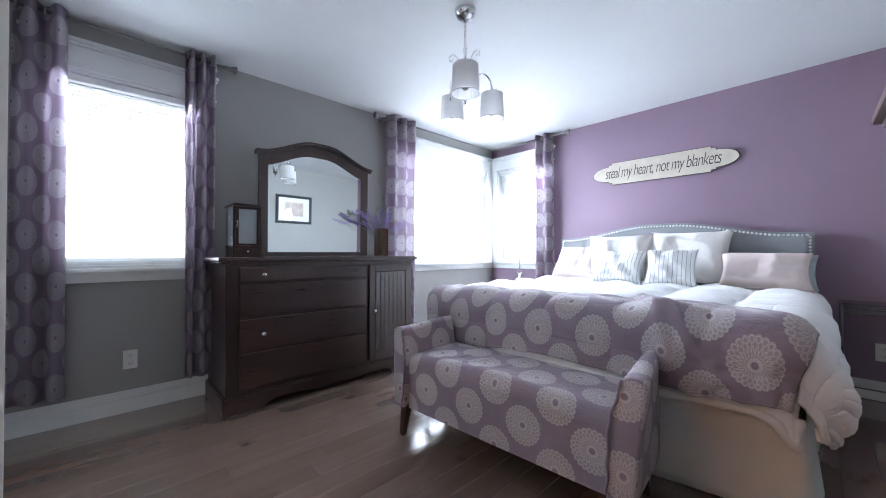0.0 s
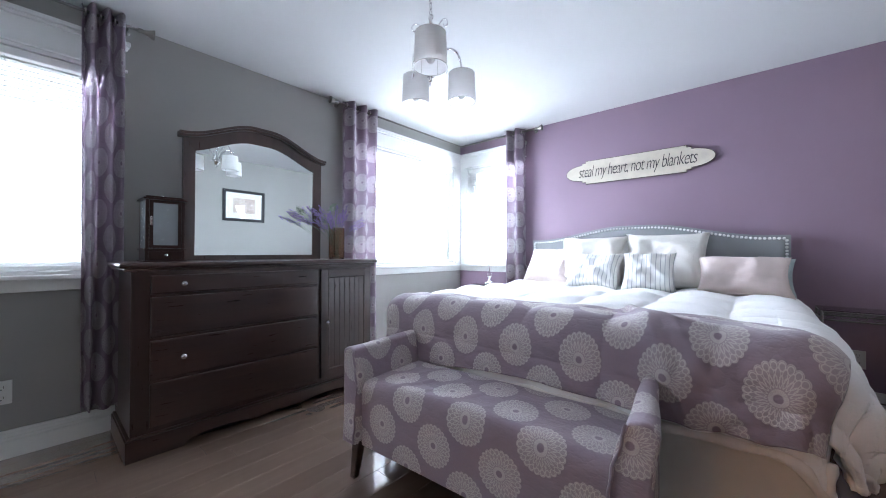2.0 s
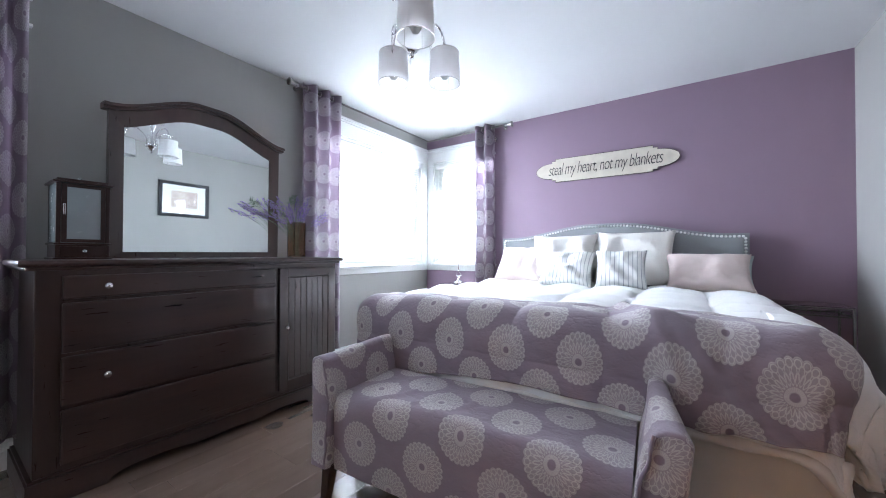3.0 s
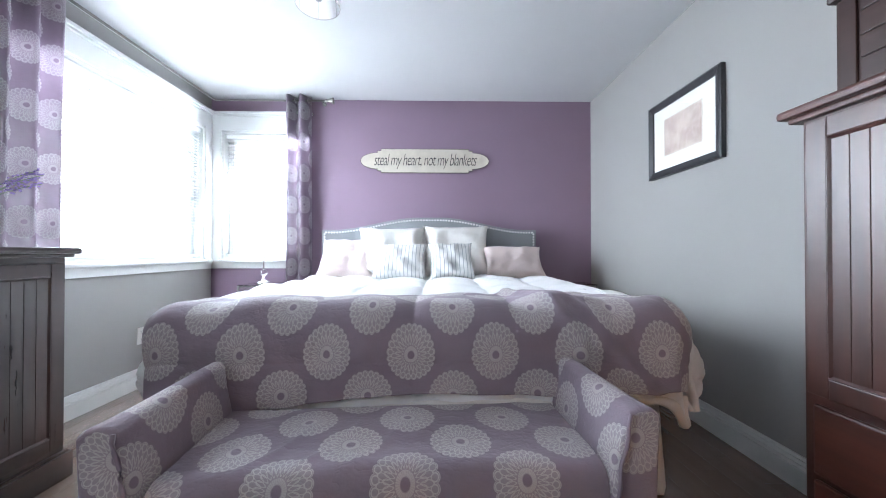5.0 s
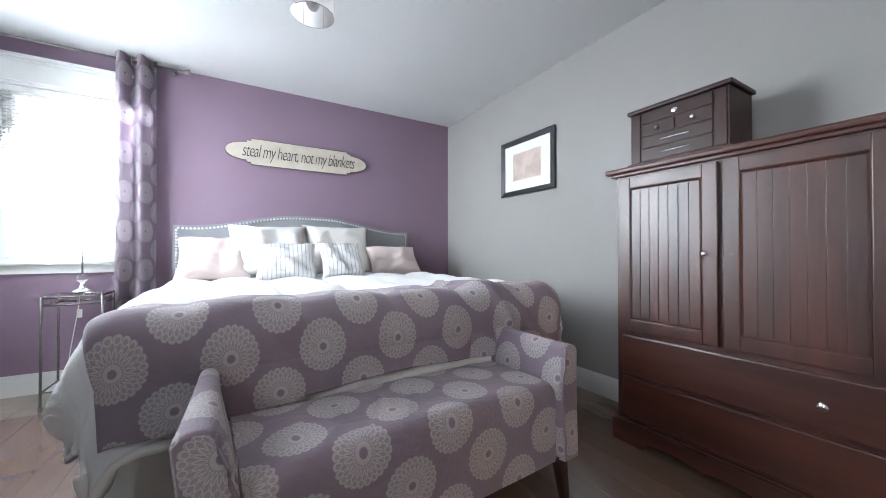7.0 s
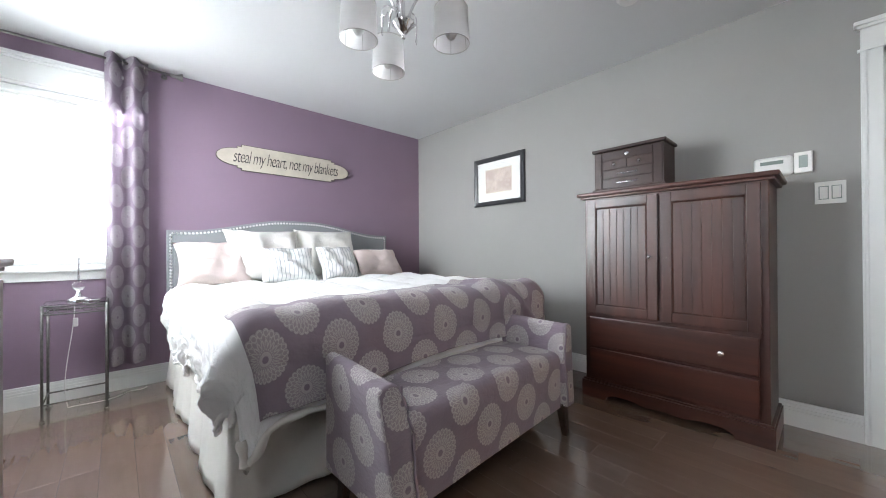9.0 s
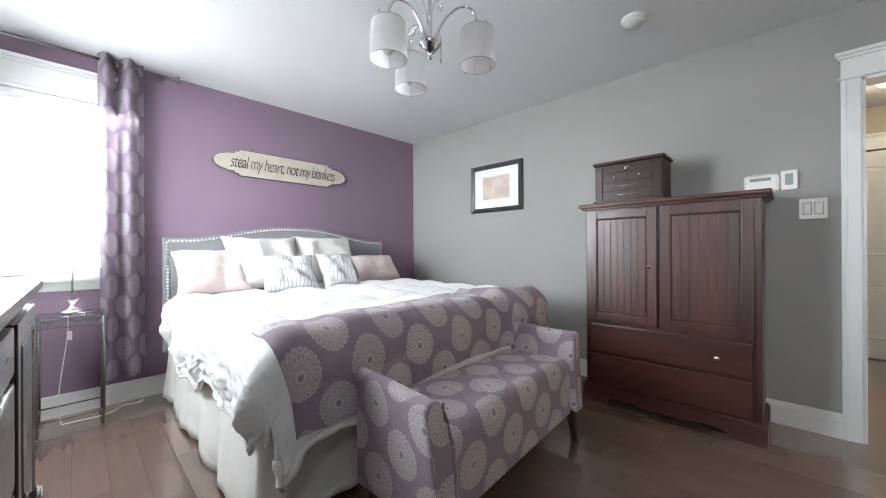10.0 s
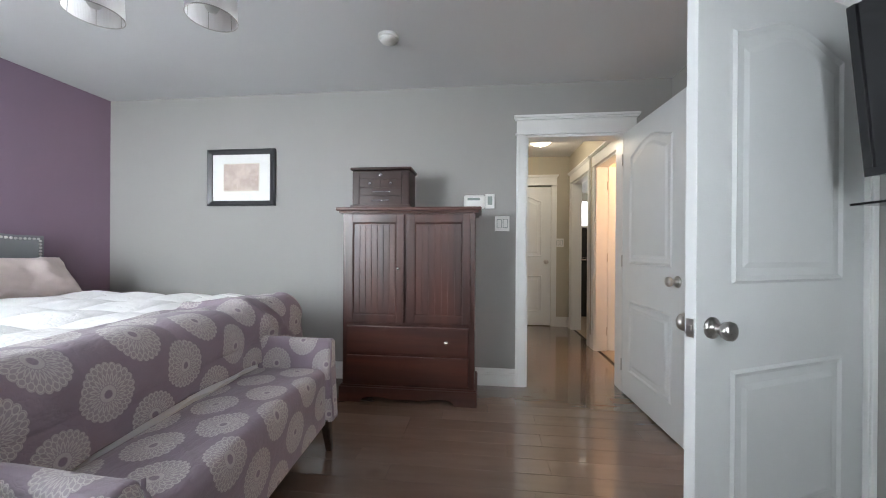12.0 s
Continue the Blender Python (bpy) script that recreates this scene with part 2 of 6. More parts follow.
def cloth(name, colour, rough=0.9, scale=300.0, bump=0.3, trans=0.0, stripes=None, ribs=0.0, crease=0.0):
    g = Nodes(name)
    weave, mott = g.noise(scale, 2, 0.5, which="UV"), g.noise(5, 3, which="UV")
    col = g.mix(g.ramp(mott, 0.3, 0.7), tuple(c * 0.95 for c in colour), tuple(min(1, c * 1.03) for c in colour))
    height = weave
    if stripes or ribs:
        c, s = g.n("TexCoord"), g.n("SeparateXYZ")
        g.link(c.outputs["UV"], s.inputs[0])
    if stripes:
        u = g.math("FRACT", g.math("DIVIDE", s.outputs[0], 0.031))
        line = g.math("LESS_THAN", g.math("ABSOLUTE", g.math("SUBTRACT", u, 0.5)), 0.075)
        dash = g.math("GREATER_THAN", g.math("SINE", g.math("MULTIPLY", s.outputs[1], 900.0)), -0.5)
        col = g.mix(g.math("MULTIPLY", line, g.math("MULTIPLY_ADD", dash, 0.3, 0.55)), col, stripes)
    if ribs:
        height = g.math("ADD", weave, g.math("MULTIPLY", g.math("SINE", g.math("MULTIPLY", s.outputs[0], 2 * math.pi / ribs)), 0.9))
    g.set(base=col, rough=rough, sheen=0.2)
    if crease:
        # soft crumples a few centimetres across, sharper where the cloth folds
        a = g.noise(9, 4, 0.6, which="UV")
        fold = g.math("ABSOLUTE", g.math("SUBTRACT", a, 0.5))
        height = g.math("ADD", g.math("MULTIPLY", height, 0.12), g.math("MULTIPLY", g.math("POWER", fold, 0.6), 4.0 * crease))
    g.bump(height, bump, 0.003 if crease else 0.002)
    if trans:
        tr, mx = g.n("BsdfTranslucent"), g.n("MixShader")
        g.link(col, tr.inputs[0])
        mx.inputs[0].default_value = trans
        g.link(g.p.outputs[0], mx.inputs[1])
        g.link(tr.outputs[0], mx.inputs[2])
        g.link(mx.outputs[0], g.t.nodes["Material Output"].inputs[0])
    return g.mat


DUVET = cloth("white_duvet_cotton", (0.90, 0.90, 0.90), bump=0.5, crease=1.0)
DUVET_BACK = cloth("cream_duvet_lining", (0.82, 0.79, 0.75), bump=0.4, crease=0.6)
SKIRT = cloth("cream_bed_skirt", (0.88, 0.87, 0.83), bump=0.3, crease=0.4)
PINK = cloth("blush_pillow_satin", (0.74, 0.62, 0.59), 0.6, crease=0.8)
CREAM = cloth("cream_pillow_cotton", (0.82, 0.80, 0.77), crease=0.9)
RIBBED = cloth("ribbed_cream_pillow", (0.82, 0.80, 0.76), bump=0.6, crease=0.5, ribs=0.012)
STRIPED = cloth("striped_pillow", (0.84, 0.84, 0.83), crease=0.5, stripes=(0.22, 0.25, 0.30))
TEAL = cloth("pale_teal_pillow", (0.48, 0.56, 0.56))
HEADBOARD = cloth("blue_grey_linen", (0.27, 0.28, 0.295), bump=0.5, scale=500)
SHADE = cloth("string_lamp_shade", (0.93, 0.92, 0.92), bump=0.6, scale=260, trans=0.6, ribs=0.004)
LAMP_SHADE = cloth("white_lamp_shade", (0.92, 0.91, 0.90), trans=0.75)
MATTRESS = cloth("mattress_ticking", (0.6, 0.6, 0.6))


def glass(name, colour=(1, 1, 1), rough=0.0, ior=1.45):
    g = Nodes(name)
    g.set(base=colour, trans=1.0, rough=rough, ior=ior)
    return g.mat


GLASS = glass("clear_glass")
AMBER_GLASS = glass("mercury_glass_vase", (0.80, 0.62, 0.46), 0.15)
MIRROR = Nodes("mirror_silver").set(base=(0.86, 0.90, 0.90), metal=1.0, rough=0.015).mat


def glow(name, colour, strength):
    g = Nodes(name)
    g.set(base=(0.8, 0.8, 0.8), rough=0.4)
    g.p.inputs["Emission Color"].default_value = (*colour, 1)
    g.p.inputs["Emission Strength"].default_value = strength
    return g.mat


DOME = glow("lit_dome_glass", (1.0, 0.9, 0.72), 3.0)
BULB_WARM = glow("lit_vanity_bulb", (1.0, 0.75, 0.45), 8.0)
BRIGHT_SKY = glow("bright_overcast_sky", (0.93, 0.97, 1.0), 3.0)

LAVENDER = plain("lavender_bloom", (0.27, 0.19, 0.46), 0.8, 0.3, 60)
STALK = plain("grey_green_leaf", (0.16, 0.21, 0.15), 0.7, 0.3, 40)


def print_paper():
    g = Nodes("beige_print")
    w = g.noise(9, 5, 0.7)
    v = g.noise(40, 4, 0.7, stretch=(1, 1, 0.35))
    base = g.mix(g.ramp(w, 0.4, 0.62), (0.50, 0.42, 0.37), (0.38, 0.30, 0.26))
    g.set(base=g.mix(g.math("MULTIPLY", g.ramp(v, 0.55, 0.7), 0.4), base, (0.62, 0.5, 0.48)), rough=0.8)
    return g.mat


PRINT = print_paper()
PORCELAIN = plain("frosted_panel", (0.30, 0.34, 0.36), 0.25, 0.05, 8)

# ---- mesh helpers ----


def part(name, bm, material, parent=None, label="", smooth=False):
    me = bpy.data.meshes.new(name)
    bm.to_mesh(me)
    bm.free()
    me.materials.append(material)
    if smooth:
        me.shade_smooth()
    ob = new(name, me)
    if parent is not None:
        ob.parent = parent
    if label:
        ob["label"] = label
    return ob


def thing(name, at=(0, 0, 0), label="", category="", group="", rz=0.0):
    e = new(name)
    e.empty_display_size = 0.1
    e.matrix_world = pose(*at, 0, 0, rz)
    return tagged(e, label, category, group)


def box(bm, lo, hi, bevel=0.0, m=None):
    c = [(a + b) / 2 for a, b in zip(lo, hi)]
    s = [abs(b - a) for a, b in zip(lo, hi)]
    mat = Matrix.Translation(c) @ Matrix.Diagonal((*s, 1))
    r = bmesh.ops.create_cube(bm, size=1.0, matrix=(m @ mat) if m is not None else mat)
    if bevel:
        edges = {e for v in r["verts"] for e in v.link_edges}
        bmesh.ops.bevel(bm, geom=list(edges), offset=min(bevel, min(s) * 0.45), segments=2, affect="EDGES", profile=0.6)
    return bm


def boxes(*items):
    bm = bmesh.new()
    for it in items:
        box(bm, *it)
    return bm


def lathe(profile, n=24, bm=None, at=(0, 0, 0), m=None):
    """Turn (radius, height) points round z."""
    bm = bm or bmesh.new()
    rings = []
    for r, z in profile:
        ring = []
        for i in range(n):
            a = 2 * math.pi * i / n
            v = Vector((at[0] + r * math.cos(a), at[1] + r * math.sin(a), at[2] + z))
            ring.append(bm.verts.new(m @ v if m is not None else v))
        rings.append(ring)
    for a, b in zip(rings, rings[1:]):
        for i in range(n):
            bm.faces.new((a[i], a[(i + 1) % n], b[(i + 1) % n], b[i]))
    for ring, flip in ((rings[0], True), (rings[-1], False)):
        bm.faces.new(ring[::-1] if flip else ring)
    return bm


def tube(points, r, n=8, bm=None, taper=None):
    bm = bm or bmesh.new()
    pts = [Vector(p) for p in points]
    rings = []
    ref = Vector((0, 0, 1))
    for i, p in enumerate(pts):
        d = (pts[min(i + 1, len(pts) - 1)] - pts[max(i - 1, 0)]).normalized()
        side = d.cross(ref)
        if side.length < 0.2:
            side = d.cross(Vector((0, 1, 0)))
        side.normalize()
        up = side.cross(d)
        rr = r * (taper[i] if taper else 1)
        rings.append([bm.verts.new(p + rr * (math.cos(2 * math.pi * k / n) * side + math.sin(2 * math.pi * k / n) * up)) for k in range(n)])
    for a, b in zip(rings, rings[1:]):
        for k in range(n):
            bm.faces.new((a[k], a[(k + 1) % n], b[(k + 1) % n], b[k]))
    bm.faces.new(rings[0][::-1])
    bm.faces.new(rings[-1])
    return bm


def bez(p0, p1, p2, p3, n=12):
    p0, p1, p2, p3 = map(Vector, (p0, p1, p2, p3))
    return [((1 - t) ** 3) * p0 + 3 * t * (1 - t) ** 2 * p1 + 3 * t * t * (1 - t) * p2 + t ** 3 * p3 for t in [i / n for i in range(n + 1)]]


def sheet(fn, us, vs, bm=None, off=(0.0, 0.0), chart=None):
    """A cloth surface: fn(u, v) gives its place; the map is u, v in metres."""
    bm = bm or bmesh.new()
    uv = bm.loops.layers.uv.verify()
    grid = [[bm.verts.new(fn(u, v)) for v in vs] for u in us]
    for i in range(len(us) - 1):
        for j in range(len(vs) - 1):
            f = bm.faces.new((grid[i][j], grid[i + 1][j], grid[i + 1][j + 1], grid[i][j + 1]))
            for loop, (a, b) in zip(f.loops, ((i, j), (i + 1, j), (i + 1, j + 1), (i, j + 1))):
                loop[uv].uv = chart(us[a], vs[b]) if chart else (us[a] + off[0], vs[b] + off[1])
    return bm


def steps(a, b, n):
    return [a + (b - a) * i / n for i in range(n + 1)]


def smooth01(t):
    t = max(0.0, min(1.0, t))
    return t * t * (3 - 2 * t)


def box_uv(bm, scale=1.0, off=(0.0, 0.0)):
    uv = bm.loops.layers.uv.verify()
    for f in bm.faces:
        n = f.normal
        ax = max(range(3), key=lambda i: abs(n[i]))
        for loop in f.loops:
            c = loop.vert.co
            a, b = ((c.y, c.z), (c.x, c.z), (c.y, c.x))[ax]
            loop[uv].uv = (a * scale + off[0], b * scale + off[1])
    return bm


def outline_slab(pts, axis, lo, hi, bm=None):
    """Extrude a closed outline, given in the other two axes, between lo and hi."""
    bm = bm or bmesh.new()

    def place(p, d):
        return {"x": (d, p[0], p[1]), "y": (p[0], d, p[1]), "z": (p[0], p[1], d)}[axis]
    a = [bm.verts.new(place(p, lo)) for p in pts]
    b = [bm.verts.new(place(p, hi)) for p in pts]
    bm.faces.new(a)
    bm.faces.new(b[::-1])
    n = len(pts)
    for i in range(n):
        bm.faces.new((a[i], b[i], b[(i + 1) % n], a[(i + 1) % n]))
    bmesh.ops.recalc_face_normals(bm, faces=bm.faces)
    return bm


def structure(name, bm, material):
    return tagged(part(name, bm, material), kind="structure")

# ---- the room's shell ----
T = 0.14
OW1 = (-0.04, 0.71, 0.925, 2.135)   # single window: x from, x to, z from, z to
OW2 = (2.42, 3.97, 0.905, 2.125)    # corner window, window wall
OW3 = (2.37, 3.12, 0.905, 2.125)    # corner window, purple wall (y)
OD = (-0.42, 0.34, 0.0, 2.018)     # door to the hall (x)
OB = (0.19, 0.95, 0.0, 2.018)      # door to the bath (y)


def wall_with_holes(name, along, a0, a1, b0, b1, z1, holes, material):
    """A wall of thickness b0..b1 that runs from a0 to a1 with oblong openings."""
    bm = bmesh.new()

    def put(p, q, zl, zh):
        if q - p > 1e-4 and zh - zl > 1e-4:
            box(bm, (p, b0, zl) if along == "x" else (b0, p, zl), (q, b1, zh) if along == "x" else (b1, q, zh))
    at = a0
    for p, q, zl, zh in sorted(holes):
        put(at, p, 0, z1)
        put(p, q, 0, zl)
        put(p, q, zh, z1)
        at = q
    put(at, a1, 0, z1)
    return structure(name, bm, material)


wall_with_holes("wall_north", "x", WX - T, PX + T, WY, WY + T, CZ, [OW1, OW2], WALL_GREY)
wall_with_holes("wall_east", "y", GY, WY, PX, PX + T, CZ, [OW3], WALL_PURPLE)
wall_with_holes("wall_south", "x", WX - T, PX + T, GY - T, GY, CZ, [OD], WALL_GREY)
wall_with_holes("wall_west", "y", GY, WY, WX - T, WX, CZ, [OB], WALL_GREY)
structure("ceiling", boxes(((-3.2, -6.4, CZ), (PX + T, WY + T, CZ + 0.12))), CEILING)
floor = structure("floor", boxes(((-3.2, -6.4, -0.12), (PX + T, WY + T, -0.006))), JOINT)
structure("ground", boxes(((-60, -60, -1.4), (60, 60, -1.2))), GRASS)
for nm, lo, hi in (("backdrop_north", (-6, 7.0, -1.2), (9, 7.05, 7)), ("backdrop_east", (8.0, -2, -1.2), (8.05, 7, 7))):
    structure(nm, boxes((lo, hi)), BRIGHT_SKY)

# hall, kitchen, washroom and bath beyond the doors
HX, HY = -0.55, -2.74
wall_with_holes("hall_wall_west", "y", HY, GY - T, HX - 0.12, HX, CZ, [(-2.56, -1.80, 0, 2.018), (-1.55, -0.75, 0, 2.018)], HALL_PAINT)
wall_with_holes("hall_wall_far", "x", -0.67, 1.5, HY - 0.12, HY, CZ, [(-0.30, 0.46, 0, 2.018)], HALL_PAINT)
structure("hall_wall_east", boxes(((1.38, HY, 0), (1.5, GY - T, CZ))), HALL_PAINT)
structure("hall_backing", boxes(((-0.4, HY - 0.3, 0), (0.6, HY - 0.25, CZ))), HALL_PAINT)
structure("washroom_wall", boxes(((-3.0, -1.69, 0), (HX - 0.12, -1.61, CZ)), ((HX - 1.9, GY - T - 0.06, 0), (HX - 0.12, GY - T - 0.004, CZ)), ((HX - 1.96, -1.61, 0), (HX - 1.9, GY - T, CZ))), BATH_PAINT)
structure("bath_wall", boxes(((-2.9, GY - T, 0), (WX - T, GY - 0.004, CZ)), ((-2.9, 1.6, 0), (WX - T, 1.7, CZ)), ((-3.0, GY - T, 0), (-2.9, 1.7, CZ))), BATH_PAINT)
structure("washroom_floor", boxes(((HX - 1.9, -1.61, -0.01), (HX - 0.06, GY - T - 0.06, 0.006))), TILE)
structure("kitchen_wall", boxes(((-3.1, -6.3, 0), (-3.0, -1.69, CZ)), ((-3.0, -6.3, 0), (-0.55, -6.2, CZ)), ((-0.67, -6.2, 0), (-0.55, HY - 0.13, CZ))), HALL_PAINT)
structure("kitchen_floor", boxes(((-3.0, -6.2, -0.01), (HX - 0.06, -1.69, 0.006))), TILE)
structure("bath_floor", boxes(((-2.9, GY, -0.01), (WX - 0.07, 1.6, 0.006))), TILE)


def door_trim(name, along, p, q, face, out, z=2.018, crown=True):
    """Casing round a doorway on one face of a wall, with a plain crowned head, and the jamb's lining."""
    bm = bmesh.new()
    w, t = 0.075, 0.018

    def put(a0, b0, z0, a1, b1, z1, bev=0.003):
        lo, hi = ((a0, b0, z0), (a1, b1, z1)) if along == "x" else ((b0, a0, z0), (b1, a1, z1))
        box(bm, tuple(map(min, lo, hi)), tuple(map(max, lo, hi)), bev)
    put(p - w, face, 0, p, face + out * t, z)
    put(q, face, 0, q + w, face + out * t, z)
    put(p - w + 0.008, face + out * t, 0, p - w + 0.022, face + out * (t + 0.006), z)
    put(q + w - 0.022, face + out * t, 0, q + w - 0.008, face + out * (t + 0.006), z)
    put(p - w - 0.01, face, z, q + w + 0.01, face + out * 0.026, z + 0.012)
    put(p - w, face, z + 0.012, q + w, face + out * 0.02, z + 0.115)
    if crown:
        put(p - w - 0.012, face, z + 0.115, q + w + 0.012, face + out * 0.034, z + 0.13)
        put(p - w - 0.022, face, z + 0.13, q + w + 0.022, face + out * 0.046, z + 0.15)
    return tagged(part(name, bm, TRIM), kind="structure")


def jamb(name, along, p, q, b0, b1, z=2.018):
    bm = bmesh.new()
    for lo, hi in (((p, b0, 0), (p + 0.018, b1, z)), ((q - 0.018, b0, 0), (q, b1, z)), ((p, b0, z - 0.018), (q, b1, z))):
        box(bm, lo if along == "x" else (lo[1], lo[0], lo[2]), hi if along == "x" else (hi[1], hi[0], hi[2]))
    return tagged(part(name, bm, TRIM), kind="structure")


door_trim("door_trim_hall", "x", OD[0], OD[1], GY, 1)
jamb("door_jamb_hall", "x", OD[0], OD[1], GY - T - 0.002, GY + 0.002)
door_trim("door_trim_hall_back", "x", OD[0], OD[1], GY - T, -1)
door_trim("door_trim_bath", "y", OB[0], OB[1], WX, 1)
jamb("door_jamb_bath", "y", OB[0], OB[1], WX - T - 0.002, WX + 0.002)
door_trim("door_trim_kitchen", "y", -2.56, -1.80, HX, 1)
jamb("door_jamb_kitchen", "y", -2.56, -1.80, HX - 0.122, HX + 0.002)
door_trim("door_trim_washroom", "y", -1.55, -0.75, HX, 1)
jamb("door_jamb_washroom", "y", -1.55, -0.75, HX - 0.122, HX + 0.002)
door_trim("door_trim_far", "x", -0.30, 0.46, HY, 1)


def baseboard(name, along, a0, a1, face, out):
    bm = bmesh.new()
    for d, z0, z1 in ((0.016, 0, 0.088), (0.009, 0.088, 0.094), (0.017, 0.094, 0.106), (0.011, 0.106, 0.124), (0.006, 0.124, 0.128), (0.010, 0.128, 0.140)):
        lo, hi = (a0, min(face, face + out * d), z0), (a1, max(face, face + out * d), z1)
        if along == "y":
            lo, hi = (lo[1], lo[0], lo[2]), (hi[1], hi[0], hi[2])
        box(bm, lo, hi)
    return structure(name, bm, TRIM)


baseboard("baseboard_north", "x", WX, PX, WY, -1)
baseboard("baseboard_east", "y", GY, WY, PX, -1)
baseboard("baseboard_south", "x", OD[1] + 0.076, PX, GY, 1)
baseboard("baseboard_west", "y", OB[1] + 0.076, WY, WX, 1)
baseboard("baseboard_west_low", "y", GY, OB[0] - 0.076, WX, 1)
baseboard("baseboard_hall", "y", HY, -2.64, HX, 1)
baseboard("baseboard_hall_far", "x", -0.55, -0.376, HY, 1)
baseboard("baseboard_hall_mid", "y", -1.722, -1.628, HX, 1)

# ---- windows ----


def window(name, along, p, q, z0, z1, face, out, cas=(True, True)):
    """A vinyl window set deep in its opening, with crowned head casing, stool and apron. out: +1 where the outdoors lies at greater values."""
    w = thing(name, (0, 0, 0), "white vinyl window with deep painted casing and stool, its blind lowered", "window")
    w["kind"] = "structure"

    def b(bm, a0, d0, zl, a1, d1, zh, bev=0.0):
        lo, hi = (a0, face + out * d0, zl), (a1, face + out * d1, zh)
        if along == "y":
            lo, hi = (lo[1], lo[0], lo[2]), (hi[1], hi[0], hi[2])
        box(bm, tuple(map(min, lo, hi)), tuple(map(max, lo, hi)), bev)
    bm = bmesh.new()
    for a0, a1 in ((p, p + 0.02), (q - 0.02, q)):
        b(bm, a0, 0, z0, a1, 0.14, z1)
    b(bm, p, 0, z1 - 0.02, q, 0.14, z1)
    b(bm, p, 0, z0, q, 0.14, z0 + 0.02)
    part("window_lining", bm, TRIM, w)
    bm = bmesh.new()
    f = 0.05
    b(bm, p + 0.02, 0.08, z0 + 0.02, p + 0.02 + f, 0.13, z1 - 0.02, 0.004)
    b(bm, q - 0.02 - f, 0.08, z0 + 0.02, q - 0.02, 0.13, z1 - 0.02, 0.004)
    b(bm, p + 0.02 + f, 0.08, z0 + 0.02, q - 0.02 - f, 0.13, z0 + 0.02 + f, 0.004)
    b(bm, p + 0.02 + f, 0.08, z1 - 0.02 - f, q - 0.02 - f, 0.13, z1 - 0.02, 0.004)
    part("window_frame", bm, TRIM, w)
    bm = bmesh.new()
    b(bm, p + 0.02 + f, 0.10, z0 + 0.02 + f, q - 0.02 - f, 0.104, z1 - 0.02 - f)
    pane = part("pane", bm, GLASS, w)
    pane.visible_shadow = False
    bm = bmesh.new()
    e0, e1 = p - (0.085 if cas[0] else 0.0), q + (0.085 if cas[1] else 0.0)
    if cas[0]:
        b(bm, e0, 0, z0 + 0.002, p, -0.018, z1, 0.003)
    if cas[1]:
        b(bm, q, 0, z0 + 0.002, e1, -0.018, z1, 0.003)
    b(bm, e0 - 0.012 * cas[0], 0, z1, e1 + 0.012 * cas[1], -0.026, z1 + 0.014, 0.003)
    b(bm, e0, 0, z1 + 0.014, e1, -0.020, z1 + 0.135)
    b(bm, e0 - 0.012 * cas[0], 0, z1 + 0.135, e1 + 0.012 * cas[1], -0.036, z1 + 0.152, 0.003)
    b(bm, e0 - 0.022 * cas[0], 0, z1 + 0.152, e1 + 0.022 * cas[1], -0.048, z1 + 0.176, 0.004)
    part("casing", bm, TRIM, w)
    bm = bmesh.new()
    b(bm, e0 - 0.02 * cas[0], 0.0, z0 - 0.024, e1 + 0.02 * cas[1], -0.045, z0 + 0.002, 0.006)
    part("window_sill", bm, TRIM, w)
    bm = bmesh.new()
    b(bm, e0, 0, z0 - 0.085, e1, -0.016, z0 - 0.024, 0.003)
    part("apron", bm, TRIM, w)
    return w


def blind(along, p, q, z0, z1, face, out, bottom=None):
    w = thing("venetian_blind", (0, 0, 0), "white horizontal slat blind lowered with its slats open", "blind", "window blinds")
    p, q = p + 0.03, q - 0.03

    def b(bm, a0, d0, zl, a1, d1, zh, bev=0.0):
        lo, hi = (a0, face + out * d0, zl), (a1, face + out * d1, zh)
        if along == "y":
            lo, hi = (lo[1], lo[0], lo[2]), (hi[1], hi[0], hi[2])
        box(bm, tuple(map(min, lo, hi)), tuple(map(max, lo, hi)), bev)
    bm = bmesh.new()
    b(bm, p, 0.015, z1 - 0.065, q, 0.065, z1 - 0.024, 0.004)
    part("headrail", bm, BLIND, w)
    bm = bmesh.new()
    b(bm, p, 0.022, z0 + 0.03, q, 0.054, z0 + 0.05, 0.004)
    part("bottom_rail", bm, BLIND, w)
    first = None
    zz = z0 + 0.075
    while zz < z1 - 0.075:
        if first is None:
            bm = bmesh.new()
            b(bm, p, 0.024, -0.0006, q, 0.052, 0.0006)
            first = part("slat", bm, BLIND, w)
            first.location.z = zz
        else:
            s = first.copy()
            scene.collection.objects.link(s)
            s.parent = w
            s.location.z = zz
        zz += 0.026
    for a in (p + 0.12, (p + q) / 2, q - 0.12):
        bm = bmesh.new()
        b(bm, a - 0.0012, 0.0365, z0 + 0.05, a + 0.0012, 0.0389, z1 - 0.066)
        part("ladder_cord", bm, BLIND, w)
    bm = bmesh.new()
    b(bm, q - 0.062, 0.004, z1 - 0.85, q - 0.0595, 0.0065, z1 - 0.06)
    b(bm, q - 0.066, 0.001, z1 - 0.885, q - 0.0555, 0.0095, z1 - 0.85, 0.003)
    b(bm, q - 0.042, 0.004, z1 - 0.40, q - 0.0395, 0.0065, z1 - 0.06)
    b(bm, q - 0.046, 0.001, z1 - 0.43, q - 0.0355, 0.0095, z1 - 0.40, 0.003)
    part("pull_cord", bm, BLIND, w)
    return w


